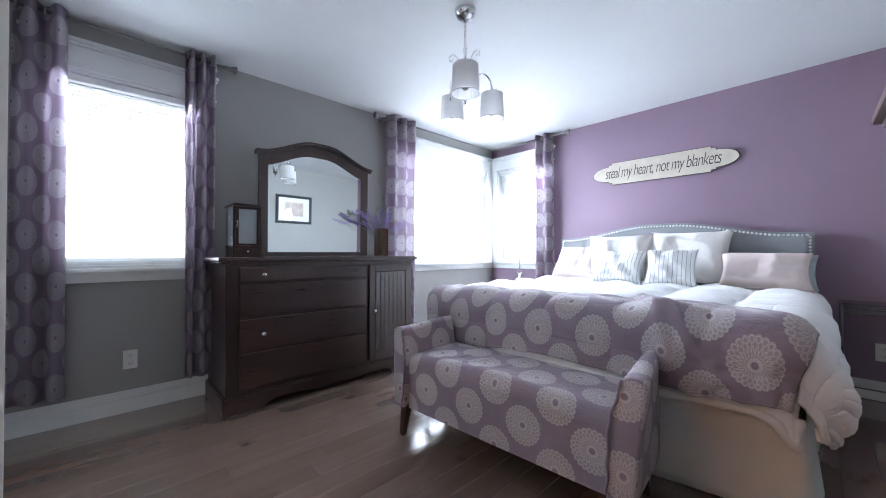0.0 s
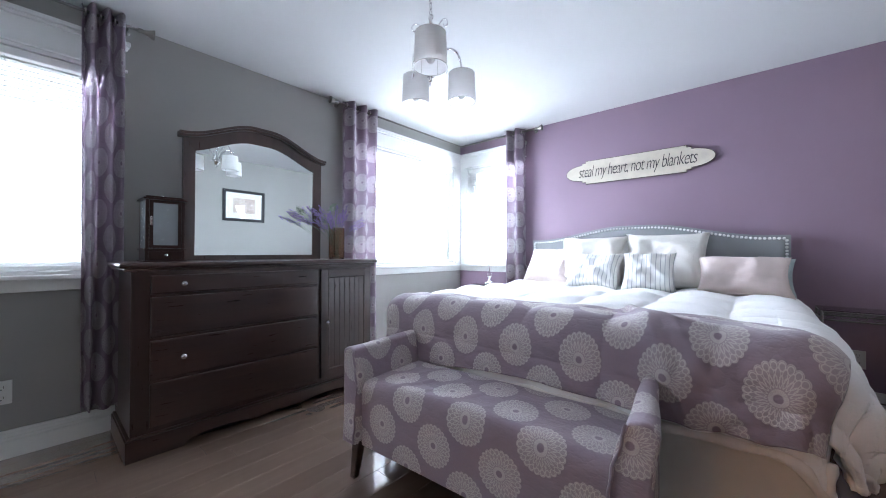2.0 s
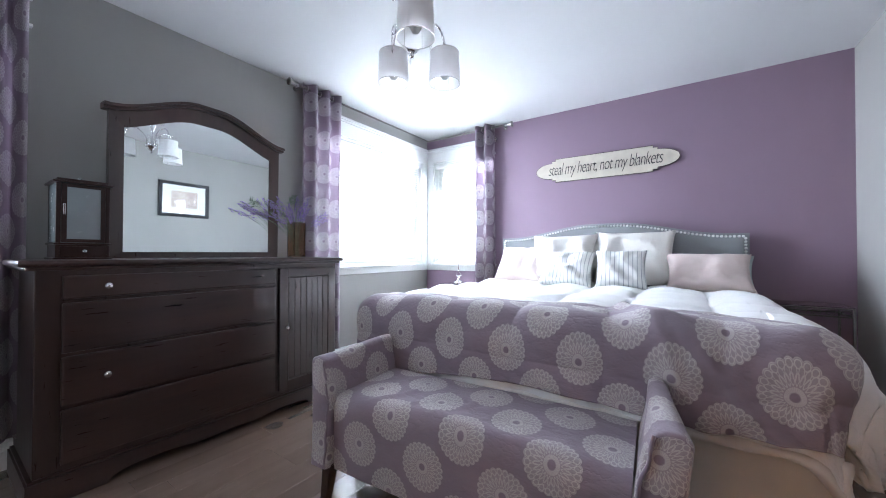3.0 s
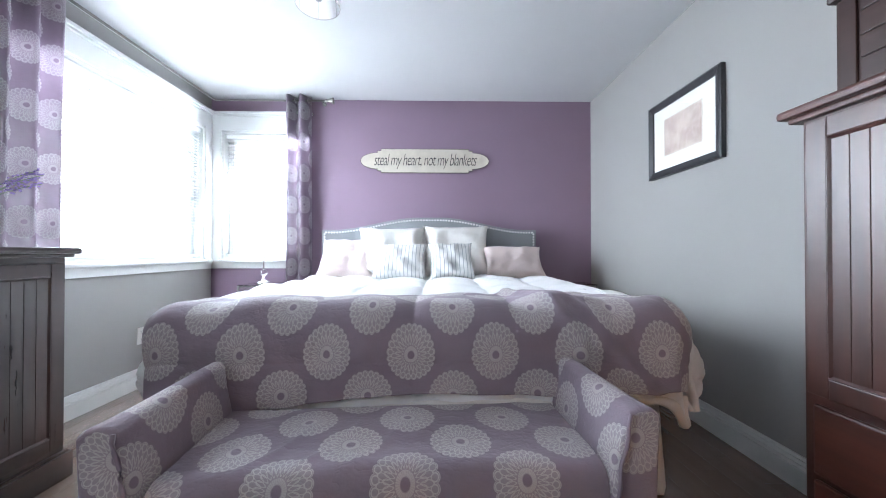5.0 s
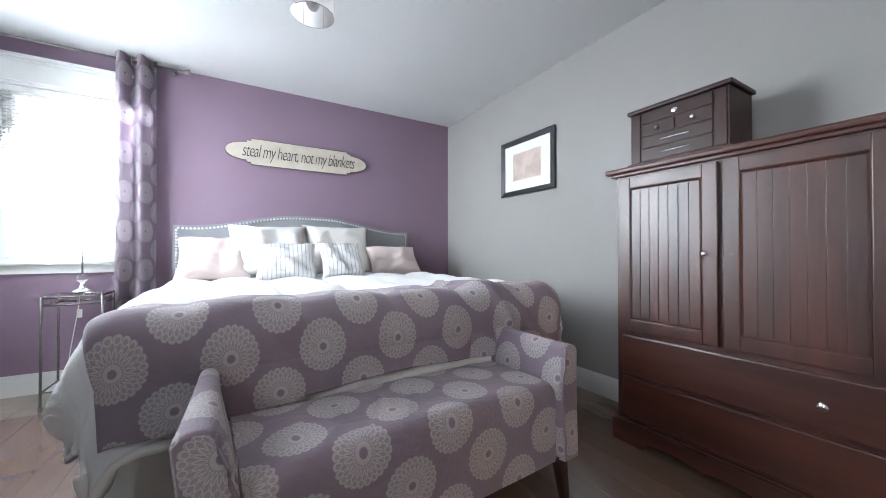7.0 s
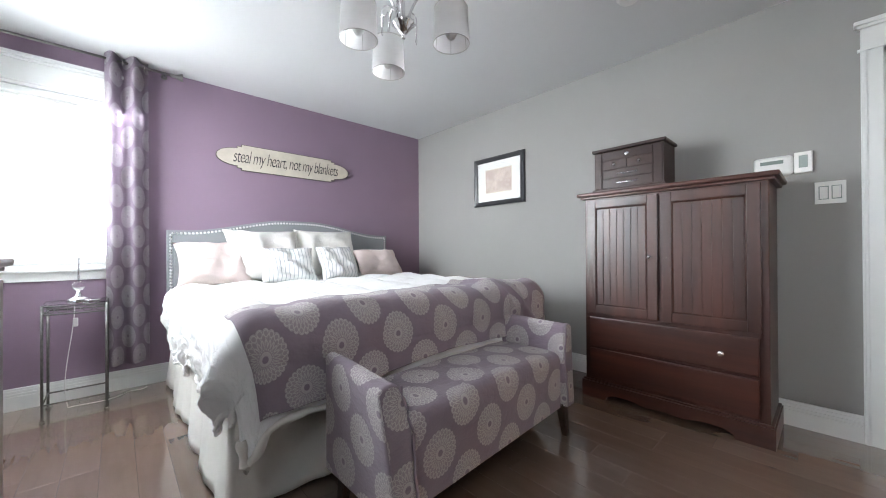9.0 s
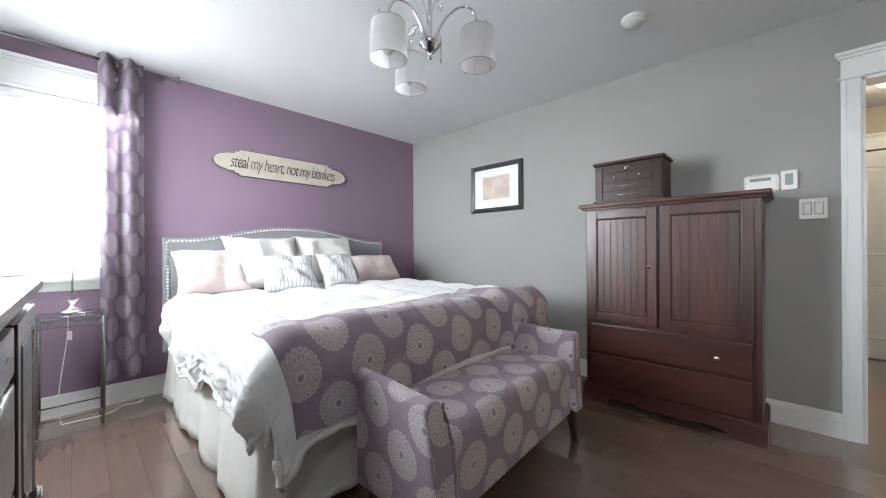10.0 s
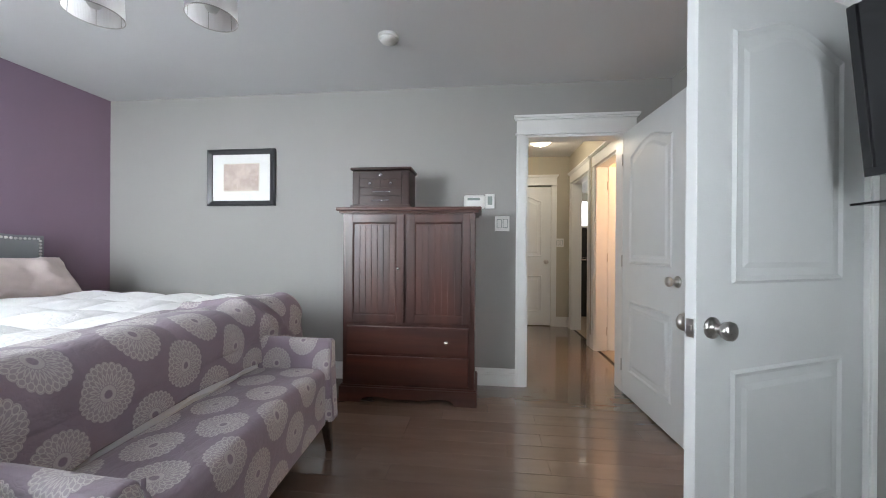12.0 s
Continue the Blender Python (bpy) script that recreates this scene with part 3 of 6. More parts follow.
window("window_1", "x", *OW1, WY, 1)
window("window_2", "x", *OW2, WY, 1, (True, False))
window("window_3", "y", *OW3, PX, 1, (True, False))
structure("corner_post_trim", boxes(((OW2[1], WY - 0.018, 0.907), (PX - 0.02, WY, OW2[3] + 0.15)), ((PX - 0.018, OW3[1], 0.907), (PX, WY - 0.001, OW3[3] + 0.15)),
                                    ((OW2[1], WY - 0.045, 0.881), (PX, WY, 0.907)), ((PX - 0.045, OW3[1], 0.881), (PX, WY - 0.045, 0.907)),
                                    ((OW2[1], WY - 0.016, 0.82), (PX - 0.016, WY, 0.881)), ((PX - 0.016, OW3[1], 0.82), (PX, WY, 0.881)),
                                    ((OW2[1], WY - 0.048, OW2[3] + 0.15), (PX, WY, OW2[3] + 0.176)), ((PX - 0.048, OW3[1], OW2[3] + 0.15), (PX, WY - 0.048, OW2[3] + 0.176))), TRIM)
blind("x", *OW1, WY, 1)
blind("x", *OW2, WY, 1)
blind("y", *OW3, PX, 1)

# ---- curtains ----
ROD_Z = 2.385


def curtain_rod(points, ends, brackets):
    w = thing("curtain_rod", points[0], "thin brushed nickel curtain rod with flared finials", "curtain rod", "curtain rods")
    o = Vector(points[0])
    rel = [Vector(p) - o for p in points]
    part("rod", tube(rel, 0.009), DARK_NICKEL, w, smooth=True)
    for p, d in ends:
        a = Vector(d).normalized()
        m = Matrix.Translation(Vector(p) - o) @ a.to_track_quat("Z", "Y").to_matrix().to_4x4()
        part("finial", lathe([(0.011, 0), (0.014, 0.004), (0.014, 0.02), (0.011, 0.028), (0.016, 0.045), (0.030, 0.075), (0.030, 0.08), (0.004, 0.081)], 20, m=m), DARK_NICKEL, w, smooth=True)
    for p, d in brackets:
        bm = tube([Vector(p) - o, Vector(p) - o + Vector(d)], 0.006)
        lathe([(0.02, 0), (0.02, 0.006), (0.012, 0.012)], 16, bm, m=Matrix.Translation(Vector(p) - o + Vector(d) * 0.86) @ Vector(d).to_track_quat("Z", "Y").to_matrix().to_4x4())
        part("bracket", bm, DARK_NICKEL, w, smooth=True)
    return w


RY, RX = WY - 0.09, PX - 0.09
curtain_rod([(-0.30, RY, ROD_Z), (0.84, RY, ROD_Z)], [((0.84, RY, ROD_Z), (1, 0, 0)), ((-0.30, RY, ROD_Z), (-1, 0, 0))], [((0.80, RY, ROD_Z), (0, 0.09, 0)), ((-0.25, RY, ROD_Z), (0, 0.09, 0))])
curtain_rod([(2.21, RY, ROD_Z), (RX, RY, ROD_Z), (RX, 2.12, ROD_Z)], [((2.21, RY, ROD_Z), (-1, 0, 0)), ((RX, 2.12, ROD_Z), (0, -1, 0))], [((2.24, RY, ROD_Z), (0, 0.09, 0)), ((RX, 2.15, ROD_Z), (0.09, 0, 0))])


def curtain(along, p, q, line, folds, z0, amp=0.04, phase=0.0, spread=0.0, label="", seed=0, top_extra=0.0):
    """A grommet-top panel gathered into folds between p and q."""
    w = thing("curtain", (0, 0, 0), label, "curtain", "curtains")
    rng = random.Random(seed)
    wob = [rng.uniform(-1, 1) for _ in range(folds * 2 + 3)]
    length = (q - p) + 4 * amp * folds * 0.8
    n = folds * 14
    zt = ROD_Z + 0.045

    def fn(u, v):
        t = u / length
        h = v / (zt - z0)  # 0 at the top
        k = t * folds * 2
        i = int(k)
        wv = wob[i] * (1 - (k - i)) + wob[min(i + 1, len(wob) - 1)] * (k - i)
        along_c = p + (q - p) * t + wv * 0.012 * h + spread * h * (t - 0.5)
        along_c += (top_extra * (1 - h) ** 2) * (t - 0.2)
        s = math.sin(math.pi * k + phase)
        off = amp * (abs(s) ** 0.75) * (1 if s > 0 else -1) * (1 - 0.18 * h + 0.15 * wv * h)
        off += 0.006 * math.sin(5 * h + 3 * t + seed)
        return (along_c, line + off, zt - v) if along == "x" else (line + off, along_c, zt - v)
    bm = sheet(fn, steps(0, length, n), steps(0, zt - z0, 26))
    ob = part("drape", bm, CURTAIN, w, smooth=True)
    sol = ob.modifiers.new("cloth", "SOLIDIFY")
    sol.thickness = 0.0015
    for i in range(folds * 2):
        t = (i + 0.5 - phase / math.pi) / (folds * 2)
        a = p + (q - p) * t
        if not 0.02 < t < 0.98:
            continue
        ang = (0, 90, 0) if along == "x" else (90, 0, 0)
        mm = pose(*((a, line, ROD_Z) if along == "x" else (line, a, ROD_Z)), *ang)
        bm = bmesh.new()
        R, r = 0.021, 0.004
        ringpts = [(R * math.cos(2 * math.pi * j / 20), R * math.sin(2 * math.pi * j / 20), 0) for j in range(21)]
        tube([mm @ Vector(pp) for pp in ringpts], r, 6, bm)
        part("grommet", bm, NICKEL, w, smooth=True)
    return w


curtain("x", -0.16, 0.05, RY, 2, 0.19, 0.040, 0.5, label="sheer lilac curtain with white lace medallions beside the single window", seed=1)
curtain("x", 0.605, 0.785, RY, 3, 0.165, 0.042, 0.0, label="gathered lilac medallion curtain beside the cherry dresser", seed=2)
curtain("x", 2.26, 2.64, RY, 3, 0.18, 0.040, 0.0, label="lilac medallion curtain at the corner window behind the dresser", seed=3)
curtain("y", 2.25, 2.49, RX, 2, 0.20, 0.046, 0.4, label="lilac medallion curtain hanging against the purple wall", seed=4)

# ---- doors ----


def panel_door(name, width, height, m, label, knob_side=1, arch=True, hinges=True, knob_z=0.925):
    """A moulded two-panel door; the hinge edge is local x = 0, its thickness runs along y."""
    w = thing(name, (0, 0, 0), label, "door")
    w.matrix_world = m
    w["kind"] = "structure"
    th = 0.035
    part("leaf", boxes(((0, 0, 0.012), (width, th, height), 0.002)), DOOR_PAINT, w)
    st, mid0, mid1 = (0.15 if name == "bath_door" else 0.125), 0.73, 1.0
    x0, x1 = st, width - st
    for face, sgn in ((0, -1), (th, 1)):
        for zl, zh, curved in ((0.20, mid0, False), (mid1, height - 0.13, arch)):
            def ring(ins, zdown):
                pts = [(x0 + ins, zl + ins), (x1 - ins, zl + ins)]
                n = 12 if curved else 1
                for i in range(n + 1):
                    t = i / n
                    x = x1 - ins - (x1 - x0 - 2 * ins) * t
                    rise = 0.075 * math.sin(math.pi * t) ** 1.4 if curved else 0.0
                    pts.append((x, zh - (0.075 if curved else 0) - ins + rise))
                return pts
            bm = bmesh.new()
            levels = ((0.0, 0.0005), (0.010, 0.008), (0.024, 0.001), (0.05, 0.001), (0.068, 0.007))
            rows = [[bm.verts.new((x, face + sgn * h, z)) for x, z in ring(ins, 0)] for ins, h in levels]
            n = len(rows[0])
            for a, b2 in zip(rows, rows[1:]):
                for i in range(n):
                    bm.faces.new((a[i], a[(i + 1) % n], b2[(i + 1) % n], b2[i]))
            bm.faces.new(rows[-1])
            bmesh.ops.recalc_face_normals(bm, faces=bm.faces)
            part("door_panel", bm, DOOR_PAINT, w)
    kx = width - 0.065
    for face, sgn in ((0, -1), (th, 1)):
        mm = Matrix.Translation((kx, face, knob_z)) @ pose(0, 0, 0, -90 * sgn, 0, 0)
        part("knob", lathe([(0.033, 0), (0.033, 0.006), (0.026, 0.010), (0.013, 0.014), (0.012, 0.030), (0.024, 0.038), (0.029, 0.050), (0.027, 0.060), (0.015, 0.066), (0.002, 0.067)], 28, m=mm), NICKEL, w, "brushed nickel knob", smooth=True)
    part("latch", boxes(((width - 0.0005, th / 2 - 0.012, knob_z - 0.028), (width + 0.0015, th / 2 + 0.012, knob_z + 0.028)), ((width, th / 2 - 0.006, knob_z - 0.008), (width + 0.009, th / 2 + 0.006, knob_z + 0.008))), NICKEL, w)
    if hinges:
        for z in (0.22, 1.02, 1.8):
            bm = tube([(-0.006, 0.0 if knob_side > 0 else th, z - 0.045), (-0.006, 0.0 if knob_side > 0 else th, z + 0.045)], 0.006)
            part("hinge", bm, NICKEL, w, smooth=True)
    return w


panel_door("hall_door", 0.80, 2.003, pose(-0.395, GY + 0.025, 0, 0, 0, 92), "white two-panel hall door standing open into the bedroom")
ang = math.degrees(math.atan2(1.335 - 0.955, 0.095 + 0.735))
panel_door("bath_door", 0.88, 2.003, pose(-0.735, 0.955, 0, 0, 0, ang), "white two-panel bath door swung open into the bedroom", knob_z=0.87)
panel_door("far_door", 0.755, 2.003, pose(0.4575, HY - 0.03, 0, 0, 0, 180) @ pose(0, -0.035, 0), "white two-panel door closed at the end of the hall", hinges=True)
panel_door("washroom_door", 0.74, 2.003, pose(HX - 0.125, -1.565, 0, 0, 0, 180) @ pose(0, -0.035, 0), "white door open into the warm-lit washroom")

# ---- hall and other rooms ----
for i, (x, y) in enumerate(((0.0, -1.82), (-0.32, -0.95))):
    lampd = thing("ceiling_light", (x, y, CZ), "frosted glass dome ceiling light, lit, in the hall", "ceiling light", "hall ceiling lights")
    part("rim", lathe([(0.15, 0), (0.155, -0.012), (0.15, -0.024), (0.14, -0.026)], 32), NICKEL, lampd, smooth=True)
    part("dome", lathe([(0.14, -0.02), (0.135, -0.045), (0.105, -0.078), (0.05, -0.096), (0.002, -0.1)], 32), DOME, lampd, smooth=True)
    part("knob", lathe([(0.012, -0.098), (0.012, -0.11), (0.004, -0.12)], 12), NICKEL, lampd, smooth=True)
fr = thing("refrigerator", (-1.30, -3.75, 0), "tall black refrigerator with a bright bar handle", "refrigerator")
part("body", boxes(((-0.35, -0.35, 0.02), (0.42, 0.30, 1.46), 0.01)), DARK_FRIDGE, fr)
part("handle", boxes(((-0.2, 0.32, 0.93), (0.40, 0.345, 0.95), 0.006), ((-0.2, 0.32, 0.965), (0.40, 0.335, 0.975), 0.003)), CHROME, fr)
structure("kitchen_window_pane", boxes(((-1.9, -5.2, 1.60), (-0.8, -5.19, 2.1))), BRIGHT_SKY)
tl = thing("tube_light", (-1.0, -3.3, 2.16), "lit white tube light hanging in the kitchen", "tube light")
part("tube", boxes(((-0.3, -0.03, 0.05), (0.3, 0.03, 0.1), 0.01)), DOME, tl)
part("hanger", boxes(((-0.2, -0.005, 0.1), (-0.19, 0.005, 0.28)), ((0.19, -0.005, 0.1), (0.2, 0.005, 0.28))), CHROME, tl)
vb = thing("vanity_light", (-1.9, 1.57, 1.95), "warm glowing vanity light on the bath wall", "wall light")
part("plate", boxes(((-0.25, 0.0, -0.04), (0.25, 0.03, 0.04), 0.004)), NICKEL, vb)
for i in (-1, 0, 1):
    part("bulb", lathe([(0.02, 0), (0.045, -0.05), (0.04, -0.09), (0.003, -0.1)], 16, at=(i * 0.17, -0.05, 0.0)), BULB_WARM, vb, smooth=True)
# a lamp's reflection on the open washroom door, modelled as a glowing globe
wl = thing("sconce", (HX - 0.45, -1.50, 1.90), "small glowing globe that stands in for a lamp's reflection on the washroom door", "wall light")
part("globe", lathe([(0.01, -0.04), (0.035, -0.02), (0.04, 0), (0.035, 0.02), (0.01, 0.04)], 16), BULB_WARM, wl, smooth=True)
part("mount", boxes(((-0.02, -0.07, -0.02), (0.02, -0.035, 0.02), 0.003)), NICKEL, wl)

tv = thing("wall_tv", (-0.50, 1.60, 1.615), "black flat television on an arm above a glass shelf", "television")
tvm = pose(0, 0, 0, 0, 6.5, 4)
part("screen", box(bmesh.new(), (-0.02, -0.33, -0.28), (0.03, 0.45, 0.24), 0.006, tvm), BLACK, tv)
part("bezel", box(box(bmesh.new(), (0.03, -0.33, -0.28), (0.036, 0.45, -0.255), 0.002, tvm), (0.03, -0.33, -0.255), (0.036, -0.305, 0.24), 0.002, tvm), BLACK, tv)
part("mount_arm", boxes(((-0.24, 0.05, -0.1), (-0.02, 0.12, 0.1), 0.005)), BLACK, tv)
gs = thing("glass_shelf", (WX, 1.55, 1.25), "small clear glass wall shelf under the television", "shelf")
part("shelf", boxes(((0.0, -0.33, 0), (0.28, 0.42, 0.008), 0.002)), GLASS, gs)
part("bracket", boxes(((0.0, -0.10, -0.03), (0.2, -0.08, -0.001)), ((0.0, 0.3, -0.03), (0.2, 0.32, -0.001))), BLACK, gs)

# ---- the bed ----
BX0, BX1, BY0, BY1 = 1.93, 3.97, 0.16, 2.12  # foot, head, and both sides
BTOP = 0.745


def drape(s, t, top, rx, ry, flare=0.10):
    """Lay a point of a flat cloth over the mattress. s runs from the foot's edge to the head (below 0 hangs over the foot),
    t from one side's edge to the other; rx and ry are the radii of the bend at the foot and at the sides."""
    wid = BY1 - BY0
    over_x = max(0.0, rx - s)
    lo, hi = max(0.0, ry - t), max(0.0, t - (wid - ry))
    oy = lo if lo > 0 else hi
    side = -1 if lo > 0 else 1
    bx = BX0 + max(s, rx)
    by = BY0 + min(max(t, ry), wid - ry)
    d = math.hypot(over_x, oy)
    if d < 1e-6:
        return Vector((bx, by, top)), Vector((0, 0, 1)), 0.0
    ax, ay = -over_x / d, side * oy / d
    rad = max(0.01, (rx * over_x + ry * oy) / (over_x + oy))
    arc = rad * math.pi / 2
    if d < arc:
        out, down = rad * math.sin(d / rad), rad * (1 - math.cos(d / rad))
    else:
        out, down = rad + (d - arc) * flare, rad + (d - arc) * 0.99
    k = min(1.0, d / arc) * math.pi / 2
    return Vector((bx + ax * out, by + ay * out, top - down)), Vector((ax * math.sin(k), ay * math.sin(k), math.cos(k))), d


bed = thing("bed", (0, 0, 0), "king bed with an upholstered nailhead headboard and gathered cream skirt", "bed")
part("box_spring", boxes(((BX0 + 0.22, BY0 + 0.06, 0.16), (BX1, BY1 - 0.06, 0.385), 0.03)), MATTRESS, bed)
part("mattress", boxes(((BX0 + 0.06, BY0 + 0.03, 0.40), (BX1, BY1 - 0.03, 0.68), 0.06)), MATTRESS, bed)
for x in (BX0 + 0.2, BX1 - 0.15):
    for y in (BY0 + 0.15, BY1 - 0.15):
        part("leg", lathe([(0.02, 0), (0.025, 0.16)], 12, at=(x, y, 0)), BLACK, bed)


def skirt_point(u, v):
    """u runs along the skirt from one head corner round the foot to the other; v downward."""
    X0, Y0, Y1 = BX0 + 0.17, BY0 + 0.02, BY1 - 0.02
    L1, L2 = BX1 - X0, Y1 - Y0
    if u < L1:
        p, nrm = Vector((BX1 - u, Y1, 0)), Vector((0, 1, 0))
    elif u < L1 + L2:
        p, nrm = Vector((X0, Y1 - (u - L1), 0)), Vector((-1, 0, 0))
    else:
        p, nrm = Vector((X0 + (u - L1 - L2), Y0, 0)), Vector((0, -1, 0))
    h = v / 0.385
    w = math.sin(u * 12.5 + 1.3 * math.sin(u * 5)) * 0.75 + math.sin(u * 37 + 2 * math.sin(u * 3)) * 0.25
    w = abs(w) ** 1.4 * (1 if w > 0 else -1)
    off = 0.004 + h * (0.035 + 0.020 * w)
    p = p + nrm * off
    p.z = 0.395 - v + 0.008 * h * math.sin(u * 9)
    return p


LS = 2 * (BX1 - BX0 - 0.17) + (BY1 - BY0 - 0.04)
sk = part("bed_skirt", sheet(skirt_point, steps(0, LS, 420), steps(0, 0.385, 10)), SKIRT, bed, "cream gathered bed skirt reaching the floor", smooth=True)
sk.modifiers.new("cloth", "SOLIDIFY").thickness = 0.003

# headboard with a camel back and nailheads
HY0, HY1 = 0.15, 2.14
HC, HHW = (HY0 + HY1) / 2, (HY1 - HY0) / 2


def hb_top(y):
    r = abs(y - HC) / HHW
    return 1.18 + 0.115 * smooth01((0.90 - r) / 0.80)


prof = [(y, hb_top(y)) for y in steps(HY1, HY0, 48)]
part("headboard", outline_slab([(HY0, 0.32), (HY1, 0.32)] + prof, "x", 3.975, 4.045), HEADBOARD, bed, "blue-grey linen headboard")
pad = [(HY0 + 0.045 + (y - HY0) * (HHW * 2 - 0.09) / (HHW * 2), z - 0.045) for y, z in prof]
b_ = outline_slab([(HY0 + 0.045, 0.34), (HY1 - 0.045, 0.34)] + pad, "x", 3.960, 3.976)
part("headboard_pad", b_, HEADBOARD, bed)
nails = bmesh.new()
path = [(HY1 - 0.022, z) for z in steps(0.72, 1.14, 17)] + [(y, hb_top(y) - 0.024) for y in steps(HY1 - 0.035, HY0 + 0.035, 74)] + [(HY0 + 0.022, z) for z in steps(1.14, 0.72, 17)]
for y, z in path:
    lathe([(0.010, 0), (0.009, 0.004), (0.005, 0.007), (0.0005, 0.008)], 8, nails, m=Matrix.Translation((3.974, y, z)) @ pose(0, 0, 0, 0, -90, 0))
tagged(part("nailhead_trim", nails, NAILS, bed, "bright nailhead trim", smooth=True), kind="stuff")
for y in (HY0 + 0.1, HY1 - 0.1):
    part("headboard_leg", boxes(((3.99, y - 0.04, 0), (4.03, y + 0.04, 0.33), 0.003)), LEG_WOOD, bed)


def lump(x, y, s):
    return noise.noise(Vector((x * s, y * s, 3.7)))


def duvet_point(s, t, lift=0.0, quilting=0.028, rx=0.12, ry=0.09, flare=0.06):
    p, nrm, d = drape(s, t, BTOP, rx, ry, flare)
    gx, gy = ((s + 0.1) % 0.36) / 0.36, ((t + 0.08) % 0.36) / 0.36
    quilt = (math.sin(math.pi * gx) * math.sin(math.pi * gy)) ** 0.5
    puff = quilting * quilt + 0.014 * lump(s, t, 3.1) + 0.008 * lump(s, t, 9.0)
    return p + nrm * (puff + lift)


duvet = thing("duvet", (0, 0, 0), "puffy white quilted duvet hanging unevenly over the bed's sides", "duvet")
W_ = BY1 - BY0
HEAD = BX1 - BX0 - 0.22


def foot_edge(t):
    """How far the duvet hangs over the foot: lower towards the window."""
    return -0.228 - 0.085 * t / W_ - 0.012 * math.sin(t * 5) - 0.085 * smooth01((abs(t - W_ / 2) - W_ / 2 + 0.16) / 0.2)


def main_point(v, t):
    s = foot_edge(t) + v * (HEAD - foot_edge(t))
    return duvet_point(s, t, 0.0, 0.028 + 0.016 * smooth01((s - 0.4) / 0.2), 0.12, 0.09, 0.07)


def side_drop(s):
    return 0.33 + 0.05 * math.sin(s * 6.1 + 0.8) + 0.03 * math.sin(s * 15.0) - 0.07 * smooth01(1 - s / 0.3)


def side_point(s, v, sign):
    """The duvet's side: a crumpled, billowing pile."""
    start = 0.01 - 0.13 * smooth01((s - 0.06) / 0.2)
    over = start + v * (side_drop(s) - start)
    t = W_ + over if sign > 0 else -over
    h = smooth01(v / 0.8)
    p = duvet_point(s, t, -0.008, 0.022, 0.12, 0.08, 0.10)
    keep = smooth01((s + 0.14) / 0.22)
    bulge = (0.008 + 0.046 * keep) * math.sin(math.pi * min(1, v * 1.1)) + keep * h * (0.010 * math.sin(s * 11 + 3 * lump(s, v * 2, 2.2)) + 0.016 * abs(lump(s * 1.4, v * 1.5 + sign, 5.0)) + 0.012 * lump(s * 2.5, v * 2, 9.0))
    p.y += sign * bulge
    p.z += keep * h * 0.020 * lump(s + 5, v * 3, 6.0)
    return p


cov = bmesh.new()
sheet(main_point, steps(0.0, 1.0, 150), steps(-0.07, W_ + 0.15, 180), cov, chart=lambda v, t: (v * 2.1, t))
for sign in (-1, 1):
    sheet(lambda s, v: side_point(s, v, sign), steps(-0.16, HEAD, 170), steps(0.0, 1.0, 44), cov, chart=lambda s, v: (s, 3 + v * 0.5))
dv = part("cover", cov, DUVET, duvet, smooth=True)
sol = dv.modifiers.new("filling", "SOLIDIFY")
sol.thickness, sol.offset = 0.022, -1
hem = [main_point(v, W_ + 0.15) for v in steps(0.05, 0.0, 9)] + [main_point(0.0, t) for t in steps(W_ + 0.15, -0.07, 90)][1:] + [main_point(v, -0.07) for v in steps(0.0, 0.05, 9)][1:]
part("hem", tube([p + Vector((0.006, 0, 0.004)) for p in hem], 0.017, 8, taper=[1 + 0.2 * math.sin(i * 0.9) for i in range(len(hem))]), DUVET_BACK, duvet, "soft rolled cream hem", smooth=True)
for sign in (-1, 1):
    sh = [side_point(s, 1.0, sign) for s in steps(-0.16, HEAD, 94)]
    part("hem", tube([p + Vector((0, -sign * 0.006, 0.004)) for p in sh], 0.007, 8, taper=[1 + 0.3 * math.sin(i * 1.3) for i in range(len(sh))]), DUVET, duvet, smooth=True)

throw = thing("throw_blanket", (0, 0, 0), "lilac throw with lace medallions laid across the bed's foot", "blanket")


def throw_s(t, v):
    """It hangs lower towards the window and its upper edge wanders a little."""
    low = foot_edge(min(max(t, 0.2), W_ - 0.2)) + 0.052 - 0.01 * math.sin(t * 4)
    head = 0.285 + 0.035 * math.sin(t * 2.6 + 0.4)
    return low + v * (head - low)


def throw_point(t, v):
    s = throw_s(t, v)
    p = duvet_point(s, t, 0.031, 0.014, 0.125, 0.09, 0.07)
    hang = smooth01((0.1 - s) / 0.15)
    flat = 1 - hang
    p.z += flat * (0.004 * lump(t * 2, s * 2, 5) + 0.012 * max(0, lump(t + 4, s * 3, 3.0)) + 0.016 * smooth01((0.95 - t) / 0.5) * abs(lump(t * 1.5 + s, s * 3 - t, 3.5)))
    # folds drawn towards the bench's arm
    g0 = math.exp(-((t - 0.42 - 0.5 * (s + 0.05)) / 0.035) ** 2) + 0.7 * math.exp(-((t - 0.30 - 0.9 * (s + 0.05)) / 0.03) ** 2)
    p.x -= hang * (0.004 * math.sin(t * 9 + s * 3) + 0.024 * g0 + 0.006 * abs(lump(t * 1.5, s * 4, 3.0)) + 0.016 * smooth01((0.75 - t) / 0.4) * abs(lump(t * 3 + s * 2, s * 2 - t, 4.0)))
    p.z += flat * 0.018 * g0
    return p


